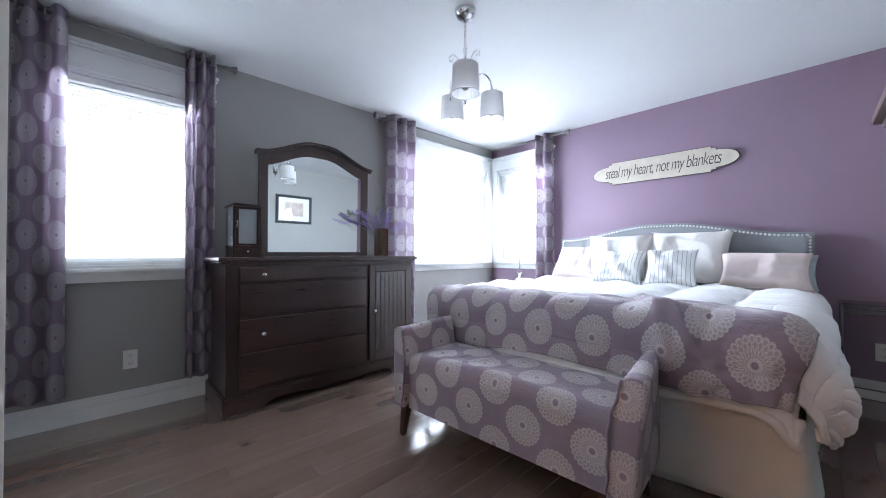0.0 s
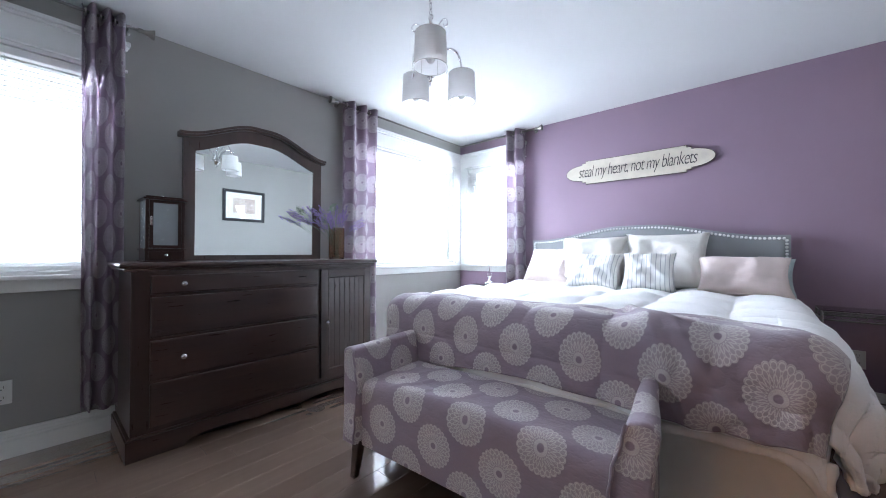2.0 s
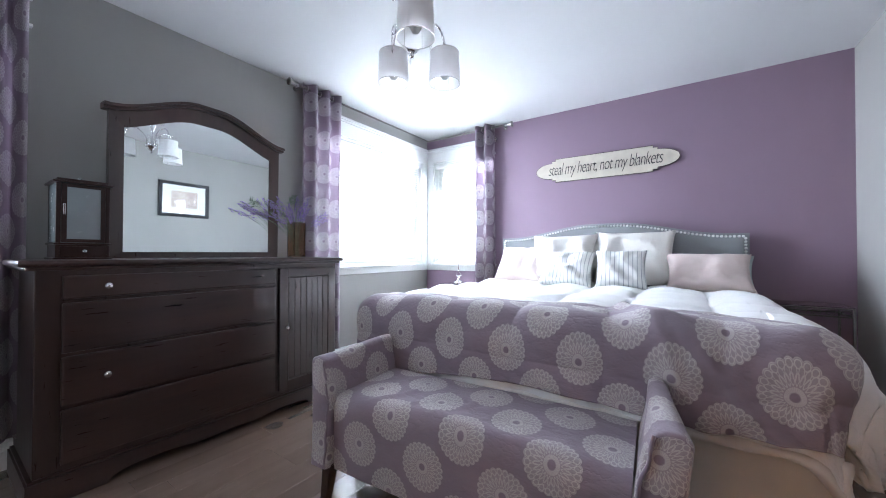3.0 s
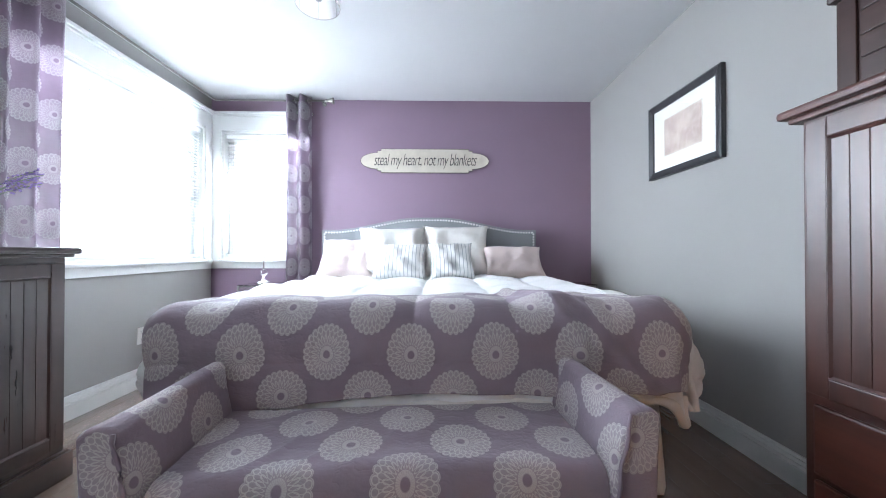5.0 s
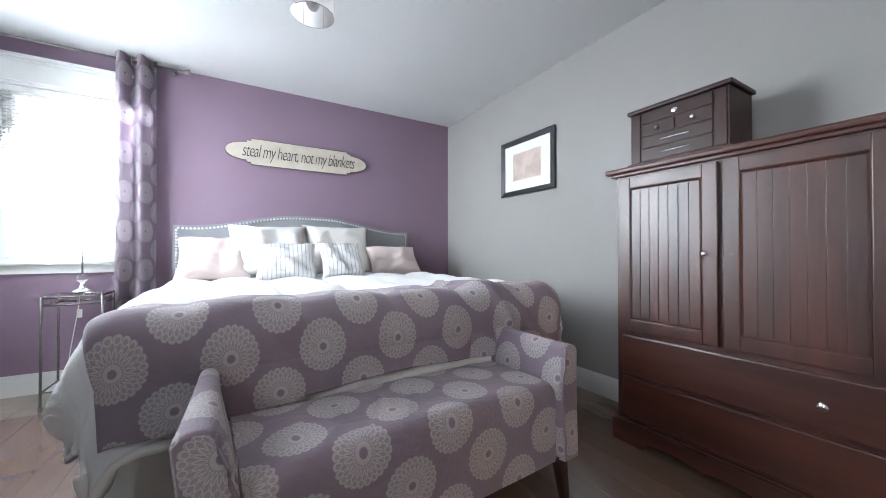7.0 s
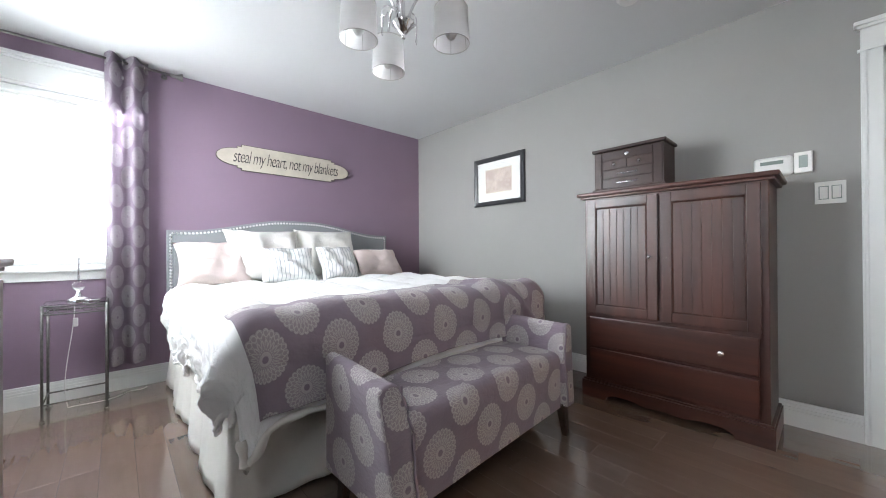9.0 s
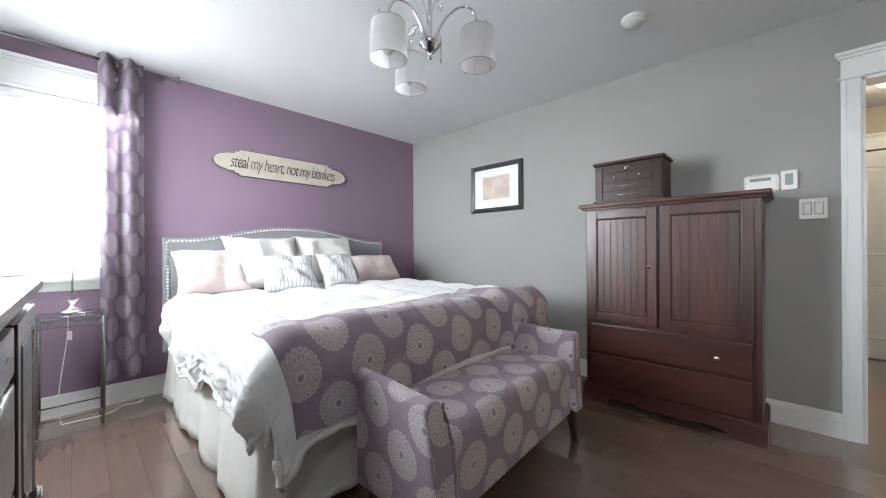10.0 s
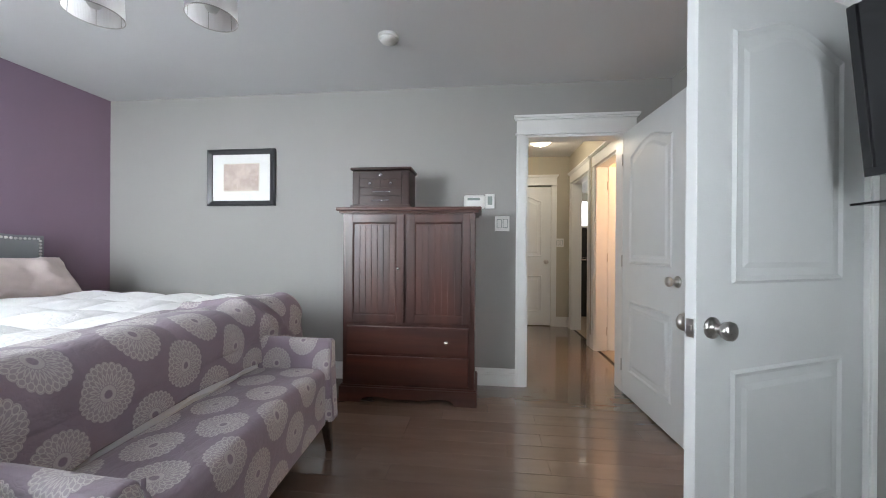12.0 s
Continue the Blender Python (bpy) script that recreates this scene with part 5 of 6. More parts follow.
def framed_picture():
    w = thing("framed_picture", (0, 0, 0), "charcoal framed pale print with a wide white mat", "picture")
    x0, x1, z0, z1, y = 2.465, 3.095, 1.465, 1.958, GY
    f = 0.045
    bm = bmesh.new()
    o = [(x0, z0), (x1, z0), (x1, z1), (x0, z1)]
    i_ = [(x0 + f, z0 + f), (x1 - f, z0 + f), (x1 - f, z1 - f), (x0 + f, z1 - f)]
    m_ = [(x0 + 0.012, z0 + 0.012), (x1 - 0.012, z0 + 0.012), (x1 - 0.012, z1 - 0.012), (x0 + 0.012, z1 - 0.012)]
    loops = [[bm.verts.new((x, y + d, z)) for x, z in pts] for pts, d in ((o, 0.001), (o, 0.026), (m_, 0.032), (i_, 0.020), (i_, 0.006))]
    for a, b in zip(loops, loops[1:]):
        for k in range(4):
            bm.faces.new((a[k], a[(k + 1) % 4], b[(k + 1) % 4], b[k]))
    bmesh.ops.recalc_face_normals(bm, faces=bm.faces)
    part("frame", bm, FRAME_DARK, w)
    part("mat_board", boxes(((x0 + f - 0.004, y + 0.006, z0 + f - 0.004), (x1 - f + 0.004, y + 0.010, z1 - f + 0.004))), MAT_BOARD, w)
    part("print", boxes(((x0 + 0.155, y + 0.0104, z0 + 0.135), (x1 - 0.155, y + 0.012, z1 - 0.13))), PRINT, w, "faded beige print")
    part("bevel_line", boxes(((x0 + 0.147, y + 0.0101, z0 + 0.127), (x1 - 0.147, y + 0.0112, z1 - 0.122))), SIGN_BOARD, w)
    part("glazing", boxes(((x0 + f - 0.002, y + 0.0145, z0 + f - 0.002), (x1 - f + 0.002, y + 0.016, z1 - f + 0.002))), GLASS, w).visible_shadow = False
    return w


framed_picture()


def wall_sign():
    w = thing("wall_sign", (PX, 1.19, 1.845), "cream painted wooden sign with dark script lettering", "sign")
    # the outline in y (towards the window +) and z
    half = [(0.0, 0.115), (0.42, 0.115), (0.42, 0.096), (0.455, 0.096)]
    for i in range(13):
        a = math.pi / 2 * i / 12
        half.append((0.455 + 0.16 * math.sin(a), 0.078 * math.cos(a)))
    q1 = half
    pts = [(y, z) for y, z in q1] + [(y, -z) for y, z in q1[::-1]][1:] + [(-y, -z) for y, z in q1][1:] + [(-y, z) for y, z in q1[::-1]][1:-1]
    part("board", outline_slab(pts, "x", -0.022, -0.006), SIGN_EDGE, w, "dark edge of the board")
    part("face", outline_slab([(y * 0.992, z * 0.96) for y, z in pts], "x", -0.0245, -0.0222), SIGN_BOARD, w, "cream painted face")
    part("hanger", boxes(((-0.006, -0.3, 0.0), (0.0, -0.28, 0.02)), ((-0.006, 0.28, 0.0), (0.0, 0.3, 0.02))), NICKEL, w)
    data = bpy.data.curves.new("lettering", "FONT")
    data.body = "steal my heart, not my blankets"
    data.align_x, data.align_y, data.size, data.shear, data.extrude = "CENTER", "CENTER", 0.10, 0.28, 0.0008
    data.space_character, data.offset = 0.88, -0.0011
    tmp = bpy.data.objects.new("lettering", data)
    me = bpy.data.meshes.new_from_object(tmp)
    bpy.data.objects.remove(tmp)
    wide = max(v.co.x for v in me.vertices) - min(v.co.x for v in me.vertices)
    me.transform(pose(-0.0255, 0, 0.005, 90, 0, -90) @ Matrix.Diagonal((0.98 / wide, 1.65, 1, 1)))
    me.materials.clear()
    me.materials.append(INK)
    ob = new("lettering", me)
    ob.parent = w
    ob["label"] = "dark lettering reading steal my heart, not my blankets"
    return w


wall_sign()


def outlet(name, m, kind_="outlet"):
    """A wall plate; local z out of the wall, y up."""
    w = thing(name, (0, 0, 0), "white wall plate with two sockets" if kind_ == "outlet" else "white double rocker switch plate", "outlet" if kind_ == "outlet" else "light switch")
    w.matrix_world = m
    if kind_ == "outlet":
        part("plate", boxes(((-0.036, -0.06, 0), (0.036, 0.06, 0.006), 0.003)), PLASTIC, w)
        for y in (-0.026, 0.026):
            s = part("socket", boxes(((-0.017, y - 0.017, 0.006), (0.017, y + 0.017, 0.009), 0.002)), PLASTIC, w)
            part("slot", boxes(((-0.009, y - 0.003, 0.009), (-0.007, y + 0.009, 0.0096)), ((0.006, y - 0.003, 0.009), (0.008, y + 0.009, 0.0096)), ((-0.002, y - 0.012, 0.009), (0.002, y - 0.007, 0.0096))), BLACK, s)
    else:
        part("plate", boxes(((-0.058, -0.06, 0), (0.058, 0.06, 0.006), 0.003)), PLASTIC, w)
        for x in (-0.024, 0.024):
            part("bezel", boxes(((x - 0.019, -0.036, 0.006), (x + 0.019, 0.036, 0.0075), 0.001)), SCREEN, w)
            part("rocker", box(bmesh.new(), (x - 0.015, -0.032, 0.006), (x + 0.015, 0.032, 0.012), 0.002, pose(0, 0, 0, 4 if x < 0 else -4, 0, 0)), PLASTIC, w)
    return w


north, east, south = (lambda x, z: pose(x, WY, z, 90, 0, 0)), (lambda y, z: pose(PX, y, z, 90, 0, -90)), (lambda x, z: pose(x, GY, z, 90, 0, 180))
outlet("outlet", north(0.34, 0.335))
outlet("outlet", north(3.28, 0.37))
outlet("outlet", east(-0.17, 0.34))
outlet("outlet", east(3.13, 0.37))
outlet("light_switch", south(0.525, 1.31), "switch")

pn = thing("alarm_panel", (0, 0, 0), "white oval alarm keypad with a small display", "alarm panel")
pn.matrix_world = south(0.75, 1.485)
part("housing", soft_box((-0.085, -0.055, 0), (0.085, 0.055, 0.024), 0.020), PLASTIC, pn, smooth=False)
part("display", boxes(((-0.055, 0.012, 0.0235), (0.045, 0.032, 0.0255))), SCREEN, pn)
ct = thing("thermostat", (0, 0, 0), "white upright thermostat with a grey display", "thermostat")
ct.matrix_world = south(0.625, 1.49)
part("housing", boxes(((-0.037, -0.058, 0), (0.037, 0.058, 0.022), 0.004)), PLASTIC, ct)
part("display", boxes(((-0.018, -0.03, 0.022), (0.018, 0.038, 0.0235))), SCREEN, ct)
outlet("light_switch", pose(-0.42, HY, 1.2, 90, 0, 180), "switch")
sd = thing("smoke_detector", (1.278, 0.316, CZ), "round white smoke detector on the ceiling", "smoke detector")
part("base", lathe([(0.065, 0), (0.065, -0.012), (0.058, -0.016)], 32), PLASTIC, sd, smooth=True)
part("cover", lathe([(0.05, -0.015), (0.055, -0.026), (0.045, -0.036), (0.02, -0.040), (0.002, -0.040)], 32), PLASTIC, sd, smooth=True)

# ---- pendant lamp ----
CX, CY = 1.725, 1.545
ch = thing("chandelier", (CX, CY, CZ), "chrome three-arm chandelier with pale string drum shades and crystal drops", "chandelier")
part("canopy", lathe([(0.062, 0), (0.062, -0.006), (0.055, -0.03), (0.03, -0.048), (0.008, -0.052), (0.006, -0.065)], 28), CHROME, ch, smooth=True)
chain = bmesh.new()
for k in range(5):
    z = -0.075 - k * 0.030
    L = [(0.008 * math.cos(a), 0.0, 0.019 * math.sin(a)) for a in [2 * math.pi * i / 12 for i in range(13)]]
    tube([((x, 0, z + zz) if k % 2 else (0, x, z + zz)) for x, _, zz in L], 0.002, 6, chain)
part("chain", chain, CHROME, ch, smooth=True)
ring = [(0.0, 0.014 * math.cos(2 * math.pi * i / 16), -0.222 + 0.016 * math.sin(2 * math.pi * i / 16)) for i in range(17)]
part("ring", tube(ring, 0.0025, 6), CHROME, ch, smooth=True)
part("cord", tube([(0.004 * math.sin(i), 0.004 * math.cos(i * 1.3), -0.06 - i * 0.02) for i in range(10)], 0.0018, 5), NICKEL, ch)
part("stem", lathe([(0.006, -0.24), (0.010, -0.245), (0.0085, -0.26), (0.0085, -0.465), (0.012, -0.47)], 16), CHROME, ch, smooth=True)
part("hub", lathe([(0.012, -0.495), (0.045, -0.471), (0.048, -0.481), (0.036, -0.488), (0.034, -0.498), (0.024, -0.504), (0.020, -0.514), (0.008, -0.520), (0.010, -0.531), (0.007, -0.541), (0.001, -0.544)], 28), CHROME, ch, smooth=True)
for k in range(3):
    a = radians((69, 223, 345)[k])
    c, s = math.cos(a), math.sin(a)
    sag, reach = ((0.004, 0.183), (0.015, 0.20), (-0.008, 0.19))[k]  # it hangs a little out of true

    def R(r, z):
        return (r * c, r * s, z)
    arm_b = bez(R(0.02, -0.475), R(0.045, -0.330), R(reach - 0.012, -0.270 + sag), R(reach, -0.410 + sag), 18)
    part("arm", tube(arm_b, 0.0055, 8), CHROME, ch, smooth=True)
    part("arm_tip", tube(bez(R(reach, -0.410 + sag), R(reach + 0.002, -0.440 + sag), R(reach + 0.028, -0.440 + sag), R(reach + 0.038, -0.395 + sag), 8), 0.004, 6), CHROME, ch, smooth=True)
    a2 = a + radians(60)
    c2, s2 = math.cos(a2), math.sin(a2)

    def Q(r, z):
        return (r * c2, r * s2, z)
    part("scroll", tube(bez(Q(0.012, -0.475), Q(0.03, -0.400), Q(0.09, -0.370), Q(0.09, -0.430), 14) + bez(Q(0.088, -0.433), Q(0.082, -0.448), Q(0.064, -0.442), Q(0.066, -0.425), 6), 0.0028, 6), CHROME, ch, smooth=True)
    part("upper_scroll", tube(bez(Q(0.008, -0.390), Q(0.02, -0.270), Q(0.075, -0.220), Q(0.095, -0.270), 14) + bez(Q(0.094, -0.275), Q(0.09, -0.295), Q(0.07, -0.290), Q(0.072, -0.275), 6), 0.0026, 6), CHROME, ch, smooth=True)
    drop = bmesh.new()
    for j in range(4):
        lathe([(0.0008, 0.0055), (0.0055, 0), (0.0008, -0.0055)], 6, drop, at=Q(0.088, -0.445 - j * 0.0125))
    lathe([(0.0008, 0.018), (0.0045, 0.0), (0.0008, -0.016)], 6, drop, at=Q(0.088, -0.445 - 4 * 0.0125 - 0.014))
    part("crystal_drop", drop, GLASS, ch)
    sx, sy = reach * c, reach * s
    bm = bmesh.new()
    uv = bm.loops.layers.uv.verify()
    n, zt, zb, rt, rb = 40, -0.441 + sag, -0.588 + sag, 0.068, 0.075
    v0 = [bm.verts.new((sx + rt * math.cos(2 * math.pi * i / n), sy + rt * math.sin(2 * math.pi * i / n), zt)) for i in range(n)]
    v1 = [bm.verts.new((sx + rb * math.cos(2 * math.pi * i / n), sy + rb * math.sin(2 * math.pi * i / n), zb)) for i in range(n)]
    for i in range(n):
        f = bm.faces.new((v0[i], v1[i], v1[(i + 1) % n], v0[(i + 1) % n]))
        for loop, q in zip(f.loops, ((i, 1), (i, 0), (i + 1, 0), (i + 1, 1))):
            loop[uv].uv = (q[0] * 0.47 / n, q[1] * 0.15)
    shade = part("shade", bm, SHADE, ch, "pale grey string drum shade", smooth=True)
    wires = bmesh.new()
    for z, r in ((zt, rt), (zb, rb)):
        tube([(sx + r * math.cos(2 * math.pi * i / 24), sy + r * math.sin(2 * math.pi * i / 24), z) for i in range(25)], 0.0018, 5, wires)
    for i in range(6):
        t = 2 * math.pi * i / 6 + 0.3
        tube([(sx + (rt - 0.002) * math.cos(t), sy + (rt - 0.002) * math.sin(t), zt), (sx + (rb - 0.002) * math.cos(t), sy + (rb - 0.002) * math.sin(t), zb)], 0.0012, 4, wires)
        tube([(sx, sy, zt + 0.002), (sx + rt * math.cos(t), sy + rt * math.sin(t), zt)], 0.0012, 4, wires)
    part("shade_wire", wires, NICKEL, shade)
    part("socket", lathe([(0.016, 0.03), (0.016, 0), (0.013, -0.05), (0.013, -0.06)], 14, at=(sx, sy, zt - 0.015)), PLASTIC, ch, smooth=True)
    part("bulb", lathe([(0.012, 0), (0.022, -0.02), (0.024, -0.035), (0.014, -0.052), (0.002, -0.056)], 14, at=(sx, sy, zt - 0.072)), PLASTIC, ch, smooth=True)

# ---- bedside tables ----


def side_table(y0, y1, x0, x1, label):
    w = thing("bedside_table", (0, 0, 0), label, "bedside table", "pair of bedside tables")
    r, H = 0.007, 0.69
    bm_all = []
    for x in (x0, x1):
        for y in (y0, y1):
            part("leg", tube([(x, y, 0.008), (x, y, H)], r, 8), IRON, w, smooth=True)
            part("foot", lathe([(0.012, 0), (0.013, 0.006), (0.009, 0.012)], 12, at=(x, y, 0)), IRON, w, smooth=True)
    for z, nm in ((0.10, "lower_rail"), (H - 0.055, "apron_rail"), (H - 0.006, "top_rail")):
        bm = bmesh.new()
        for p, q in (((x0, y0), (x1, y0)), ((x0, y1), (x1, y1)), ((x0, y0), (x0, y1)), ((x1, y0), (x1, y1))):
            tube([(*p, z), (*q, z)], 0.005, 6, bm)
        part(nm, bm, IRON, w, smooth=True)
    for fx in (x0, x1):
        bm = bmesh.new()
        for k in range(5):
            yc = y0 + (y1 - y0) * (k + 0.5) / 5
            tube([(fx, yc + 0.022 * math.cos(t), H - 0.030 + 0.016 * math.sin(t)) for t in [2 * math.pi * i / 14 for i in range(15)]], 0.0025, 5, bm)
        part("scrollwork", bm, IRON, w, smooth=True)
    part("glass_top", boxes(((x0 - 0.004, y0 - 0.004, H), (x1 + 0.004, y1 + 0.004, H + 0.006), 0.001)), GLASS, w, "clear glass top")
    return w


side_table(2.475, 2.755, 3.695, 3.955, "pewter wire bedside table with a glass top beside the window")
side_table(-0.30, 0.03, 3.70, 3.96, "empty pewter wire bedside table between bed and grey wall")

lamp = thing("table_lamp", (3.84, 2.61, 0.697), "glass ball table lamp with a white shade on the bedside table", "table lamp")
part("base", lathe([(0.055, 0), (0.055, 0.012), (0.045, 0.018), (0.022, 0.028), (0.012, 0.05), (0.010, 0.065)], 28), CHROME, lamp, smooth=True)
part("ball", lathe([(0.010, 0.066), (0.024, 0.074), (0.032, 0.095), (0.024, 0.116), (0.010, 0.124)], 24), GLASS, lamp, "clear crackled glass ball", smooth=True)
part("stem", lathe([(0.005, 0.124), (0.005, 0.34)], 10), CHROME, lamp, smooth=True)
bm = bmesh.new()
uv = bm.loops.layers.uv.verify()
n = 36
v0 = [bm.verts.new((0.095 * math.cos(2 * math.pi * i / n), 0.095 * math.sin(2 * math.pi * i / n), 0.49)) for i in range(n)]
v1 = [bm.verts.new((0.13 * math.cos(2 * math.pi * i / n), 0.13 * math.sin(2 * math.pi * i / n), 0.28)) for i in range(n)]
for i in range(n):
    f = bm.faces.new((v0[i], v1[i], v1[(i + 1) % n], v0[(i + 1) % n]))
ls = part("shade", bm, LAMP_SHADE, lamp, "white tapered shade", smooth=True)
part("spider", tube([(-0.118, 0, 0.33), (0, 0, 0.33), (0.118, 0, 0.33)], 0.0015, 5), CHROME, lamp)

cord = thing("power_cord", (0, 0, 0), "white lamp cord with an inline switch trailing to the floor", "power cord")
cp = bez((3.87, 2.63, 0.685), (3.82, 2.62, 0.5), (3.80, 2.70, 0.2), (3.86, 2.66, 0.02), 20) + bez((3.86, 2.66, 0.01), (3.90, 2.60, 0.006), (3.80, 2.46, 0.006), (3.95, 2.38, 0.006), 14) + bez((3.95, 2.38, 0.006), (4.0, 2.34, 0.006), (3.9, 2.30, 0.006), (3.99, 2.26, 0.006), 8)
part("wire", tube(cp, 0.0028, 6), PLASTIC, cord, smooth=True)
part("inline_switch", boxes(((3.835, 2.612, 0.53), (3.86, 2.636, 0.585), 0.005)), PLASTIC, cord)

tray = thing("coaster", (3.80, 2.545, 0.697), "small round chrome coaster on the bedside table", "coaster")
part("dish", lathe([(0.038, 0), (0.042, 0.004), (0.042, 0.008), (0.002, 0.005)], 24), CHROME, tray, smooth=True)

# ---- on the dresser ----
DT = 0.995
la = thing("lantern_cabinet", (0.94, 2.985, DT), "small dark cherry glass-sided lantern cabinet on the dresser", "lantern", rz=0)
S = 0.092
part("drawer_base", boxes(((-S - 0.008, -S - 0.008, 0), (S + 0.008, S + 0.008, 0.008), 0.002), ((-S, -S, 0.008), (S, S, 0.068), 0.003), ((-S - 0.006, -S - 0.006, 0.068), (S + 0.006, S + 0.006, 0.076), 0.002)), ESPRESSO, la)
part("drawer", boxes(((-S + 0.014, -S - 0.006, 0.014), (S - 0.014, -S, 0.060), 0.002)), ESPRESSO, la)
part("drawer_knob", lathe([(0.004, 0), (0.009, 0.008), (0.008, 0.012), (0.001, 0.013)], 14, m=Matrix.Translation((0, -S - 0.006, 0.037)) @ pose(0, 0, 0, 90, 0, 0)), CHROME, la, smooth=True)
for sx in (-1, 1):
    for sy in (-1, 1):
        part("corner_post", boxes(((sx * (S - 0.009) - 0.008, sy * (S - 0.009) - 0.008, 0.076), (sx * (S - 0.009) + 0.008, sy * (S - 0.009) + 0.008, 0.352), 0.002)), ESPRESSO, la)
part("door_frame", boxes(((-S + 0.018, -S, 0.078), (-S + 0.036, -S + 0.012, 0.35), 0.001), ((S - 0.034, -S, 0.078), (S - 0.018, -S + 0.012, 0.35), 0.001), ((-S + 0.036, -S, 0.078), (S - 0.034, -S + 0.012, 0.094), 0.001), ((-S + 0.036, -S, 0.334), (S - 0.034, -S + 0.012, 0.35), 0.001)), ESPRESSO, la)
part("roof", boxes(((-S - 0.010, -S - 0.010, 0.352), (S + 0.010, S + 0.010, 0.362), 0.002), ((-S + 0.004, -S + 0.004, 0.362), (S - 0.004, S - 0.004, 0.374), 0.004)), ESPRESSO, la)
part("top_knob", lathe([(0.006, 0.374), (0.010, 0.382), (0.008, 0.390), (0.001, 0.393)], 14), CHROME, la, smooth=True)
part("pane", boxes(((-S + 0.036, -S + 0.004, 0.094), (S - 0.034, -S + 0.006, 0.334))), PORCELAIN, la, "smoky front pane")
part("side_pane", boxes(((-S + 0.002, -S + 0.018, 0.078), (-S + 0.004, S - 0.018, 0.35)), ((S - 0.004, -S + 0.018, 0.078), (S - 0.002, S - 0.018, 0.35)), ((-S + 0.018, S - 0.004, 0.078), (S - 0.018, S - 0.002, 0.35))), PORCELAIN, la)
part("latch", boxes(((-S + 0.022, -S - 0.006, 0.205), (-S + 0.031, -S, 0.255), 0.002)), CHROME, la)

va = thing("glass_vase", (2.08, 2.94, DT), "square amber mercury-glass vase holding lavender", "vase")
part("vase", boxes(((-0.045, -0.045, 0), (0.045, 0.045, 0.012), 0.003), ((-0.045, -0.045, 0.012), (0.045, -0.039, 0.255), 0.001), ((-0.045, 0.039, 0.012), (0.045, 0.045, 0.255), 0.001), ((-0.045, -0.039, 0.012), (-0.039, 0.039, 0.255)), ((0.039, -0.039, 0.012), (0.045, 0.039, 0.255))), AMBER_GLASS, va)
fl = thing("lavender_bunch", (2.08, 2.94, DT + 0.012), "artificial lavender sprigs with grey-green leaves in the vase", "flowers")
rng = random.Random(5)
stalks, blooms, leaves = bmesh.new(), bmesh.new(), bmesh.new()
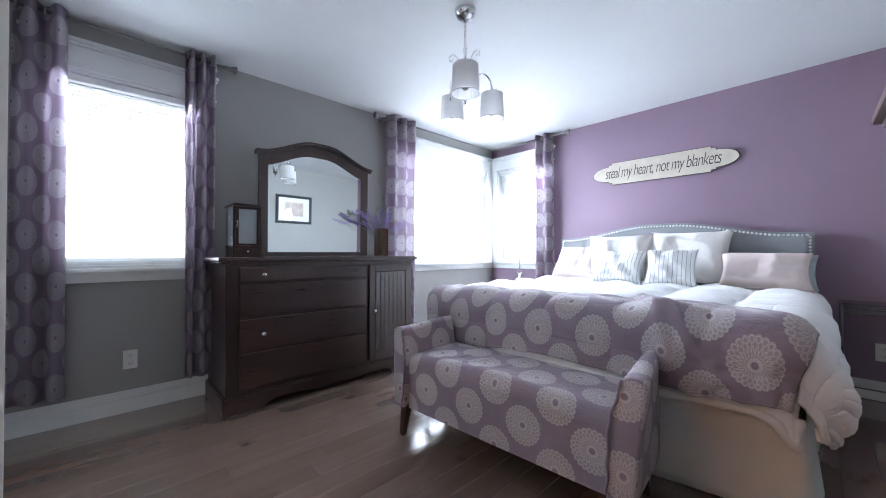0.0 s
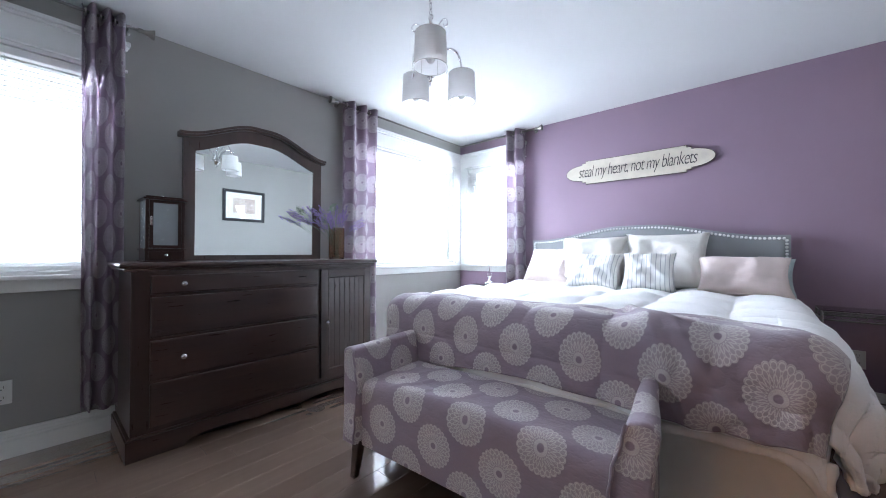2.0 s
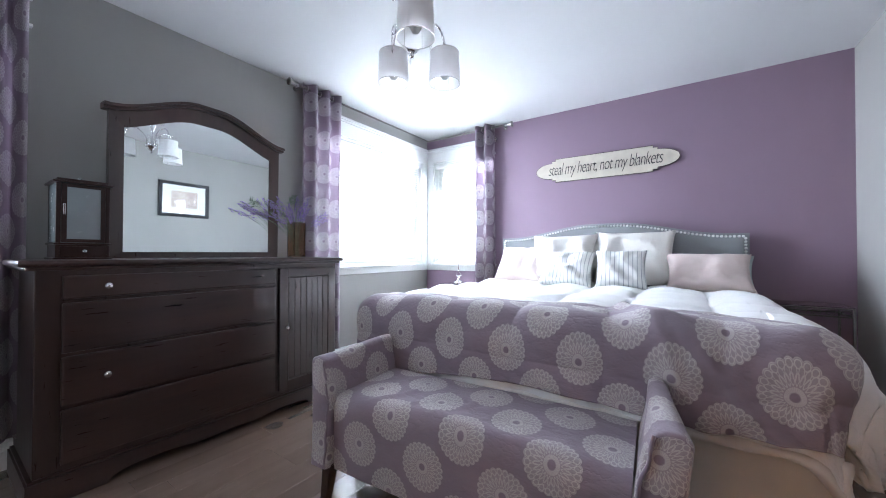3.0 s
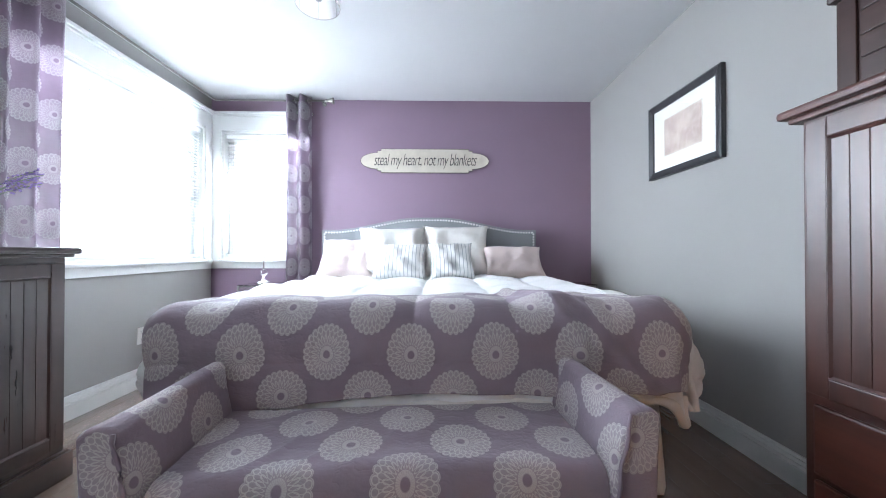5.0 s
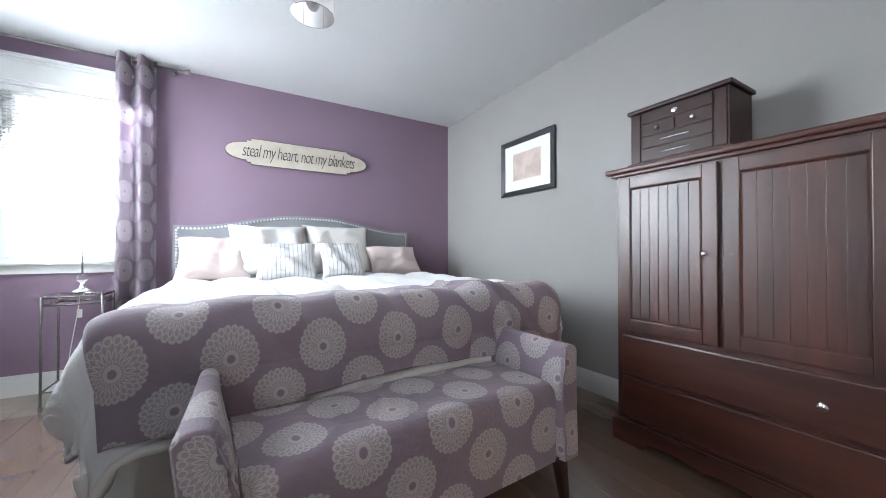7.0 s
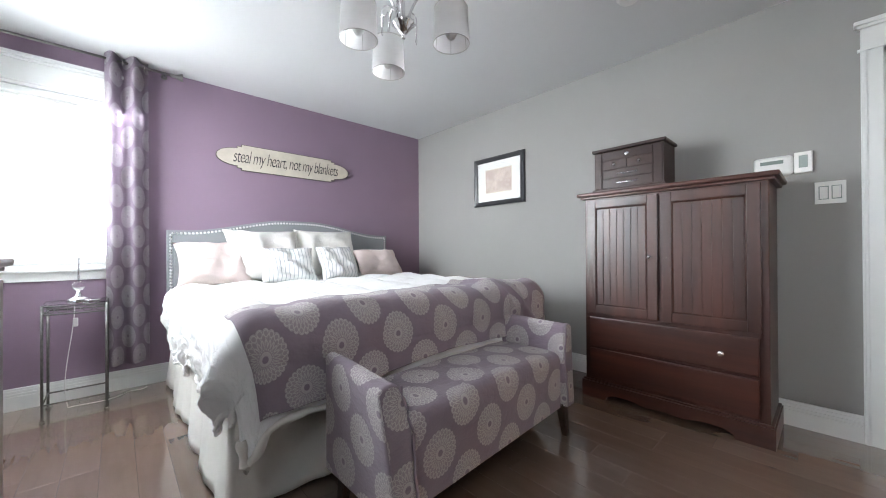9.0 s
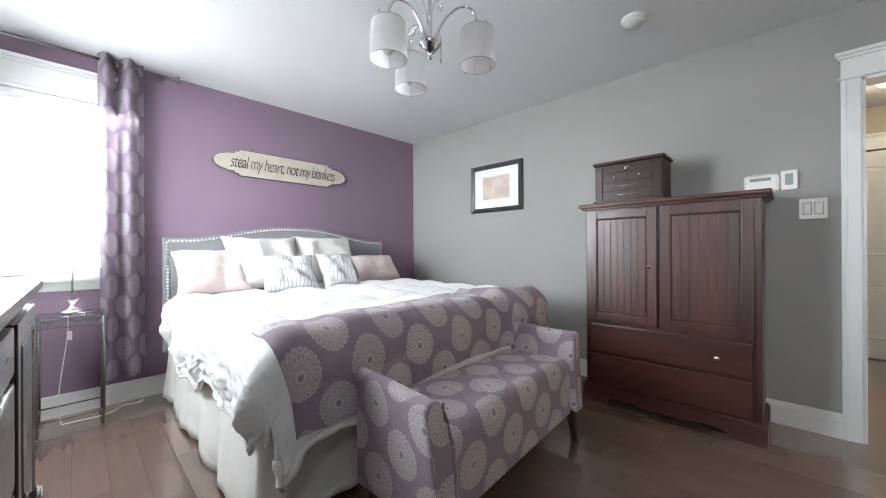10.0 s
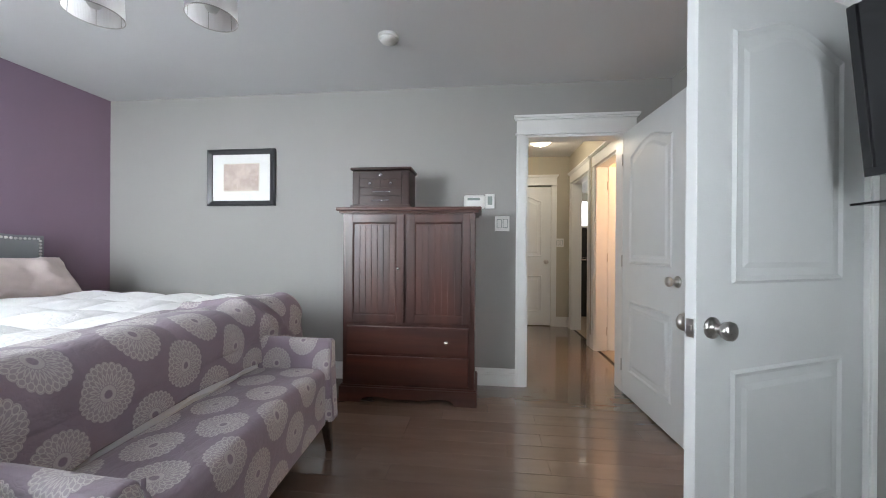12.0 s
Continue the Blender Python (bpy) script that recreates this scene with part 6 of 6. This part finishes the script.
for k in range(34):
    a = rng.uniform(0, 2 * math.pi)
    tiltv = rng.uniform(0.08, 0.26)
    dx, dy = math.cos(a) * tiltv, math.sin(a) * tiltv * 0.55
    if k % 3 == 0:
        dx = -abs(dx) * 1.45 - 0.05
    h = rng.uniform(0.33, 0.47) - abs(dx) * 0.25
    p3 = Vector((dx, max(-0.2, min(dy, 0.2)) - 0.02, h))
    crv = bez((rng.uniform(-0.02, 0.02), rng.uniform(-0.02, 0.02), 0.0), (dx * 0.12, dy * 0.12, 0.17), (dx * 0.45, dy * 0.45, h * 0.8), p3, 14)
    tube(crv, 0.0014, 4, stalks)
    green = k % 5 == 4
    d = (crv[-1] - crv[-4]).normalized()
    side = d.cross(Vector((0.3, 0.2, 1))).normalized()
    up = side.cross(d)
    for j in range(26 if not green else 12):
        t = j / 26
        base = crv[-1] - d * (0.13 * t)
        ang2 = rng.uniform(0, 2 * math.pi)
        out = (side * math.cos(ang2) + up * math.sin(ang2))
        r = (0.006 + 0.010 * t) * rng.uniform(0.7, 1.2)
        c0 = base + out * r
        if green:
            tip = c0 + out * 0.028 + d * 0.012
            wv = d.cross(out) * 0.006
            vv = [leaves.verts.new(q) for q in (base, c0 + wv, tip, c0 - wv)]
            leaves.faces.new(vv)
        else:
            s_ = rng.uniform(0.0035, 0.006)
            vv = [blooms.verts.new(c0 + q * s_) for q in (d * 1.5, side, up, -side, -up, -d * 1.2)]
            for i1, i2, i3 in ((0, 1, 2), (0, 2, 3), (0, 3, 4), (0, 4, 1), (5, 2, 1), (5, 3, 2), (5, 4, 3), (5, 1, 4)):
                blooms.faces.new((vv[i1], vv[i2], vv[i3]))
part("stalks", stalks, STALK, fl)
tagged(part("blossoms", blooms, LAVENDER, fl, "small violet blossoms"), kind="stuff")
tagged(part("leaves", leaves, STALK, fl), kind="stuff")

# ---- floor boards, laid along x ----
PW = 0.127
boards = {}
rng = random.Random(11)
count = 0
yb = GY - 0.02
row = 0


def board_mesh(length):
    if length not in boards:
        bm = bmesh.new()
        box(bm, (0, 0.0005, -0.006), (length, PW - 0.0005, 0.0), 0.0007)
        me = bpy.data.meshes.new("board")
        bm.to_mesh(me)
        bm.free()
        me.materials.append(FLOOR_WOOD)
        boards[length] = me
    return boards[length]


while yb < WY:
    x = WX - rng.choice((0.0, 0.3, 0.6, 0.9))
    while x < PX:
        L = rng.choice((0.6, 0.8, 1.0, 1.2, 1.4))
        a, b = max(x, WX - 0.01), min(x + L, PX + 0.01)
        ob = new("board", board_mesh(round(b - a, 3)))
        ob.parent = floor
        ob.location = (max(x, WX - 0.01) + 0.0006, yb, 0.0)
        x += L + 0.0006
    yb += PW
hall = bmesh.new()
yb = GY - 0.02 - PW
while yb > HY - 0.3:
    x = HX - 0.02 - rng.choice((0.0, 0.3, 0.5))
    while x < 1.35:
        L = rng.choice((0.6, 0.8, 1.0, 1.2, 1.4))
        box(hall, (max(x, HX - 0.02), yb + 0.0006, -0.006), (min(x + L, 1.39) - 0.001, yb + PW - 0.0006, 0.0))
        x += L
    yb -= PW
tagged(part("hall_boards", hall, FLOOR_WOOD, floor), kind="stuff")
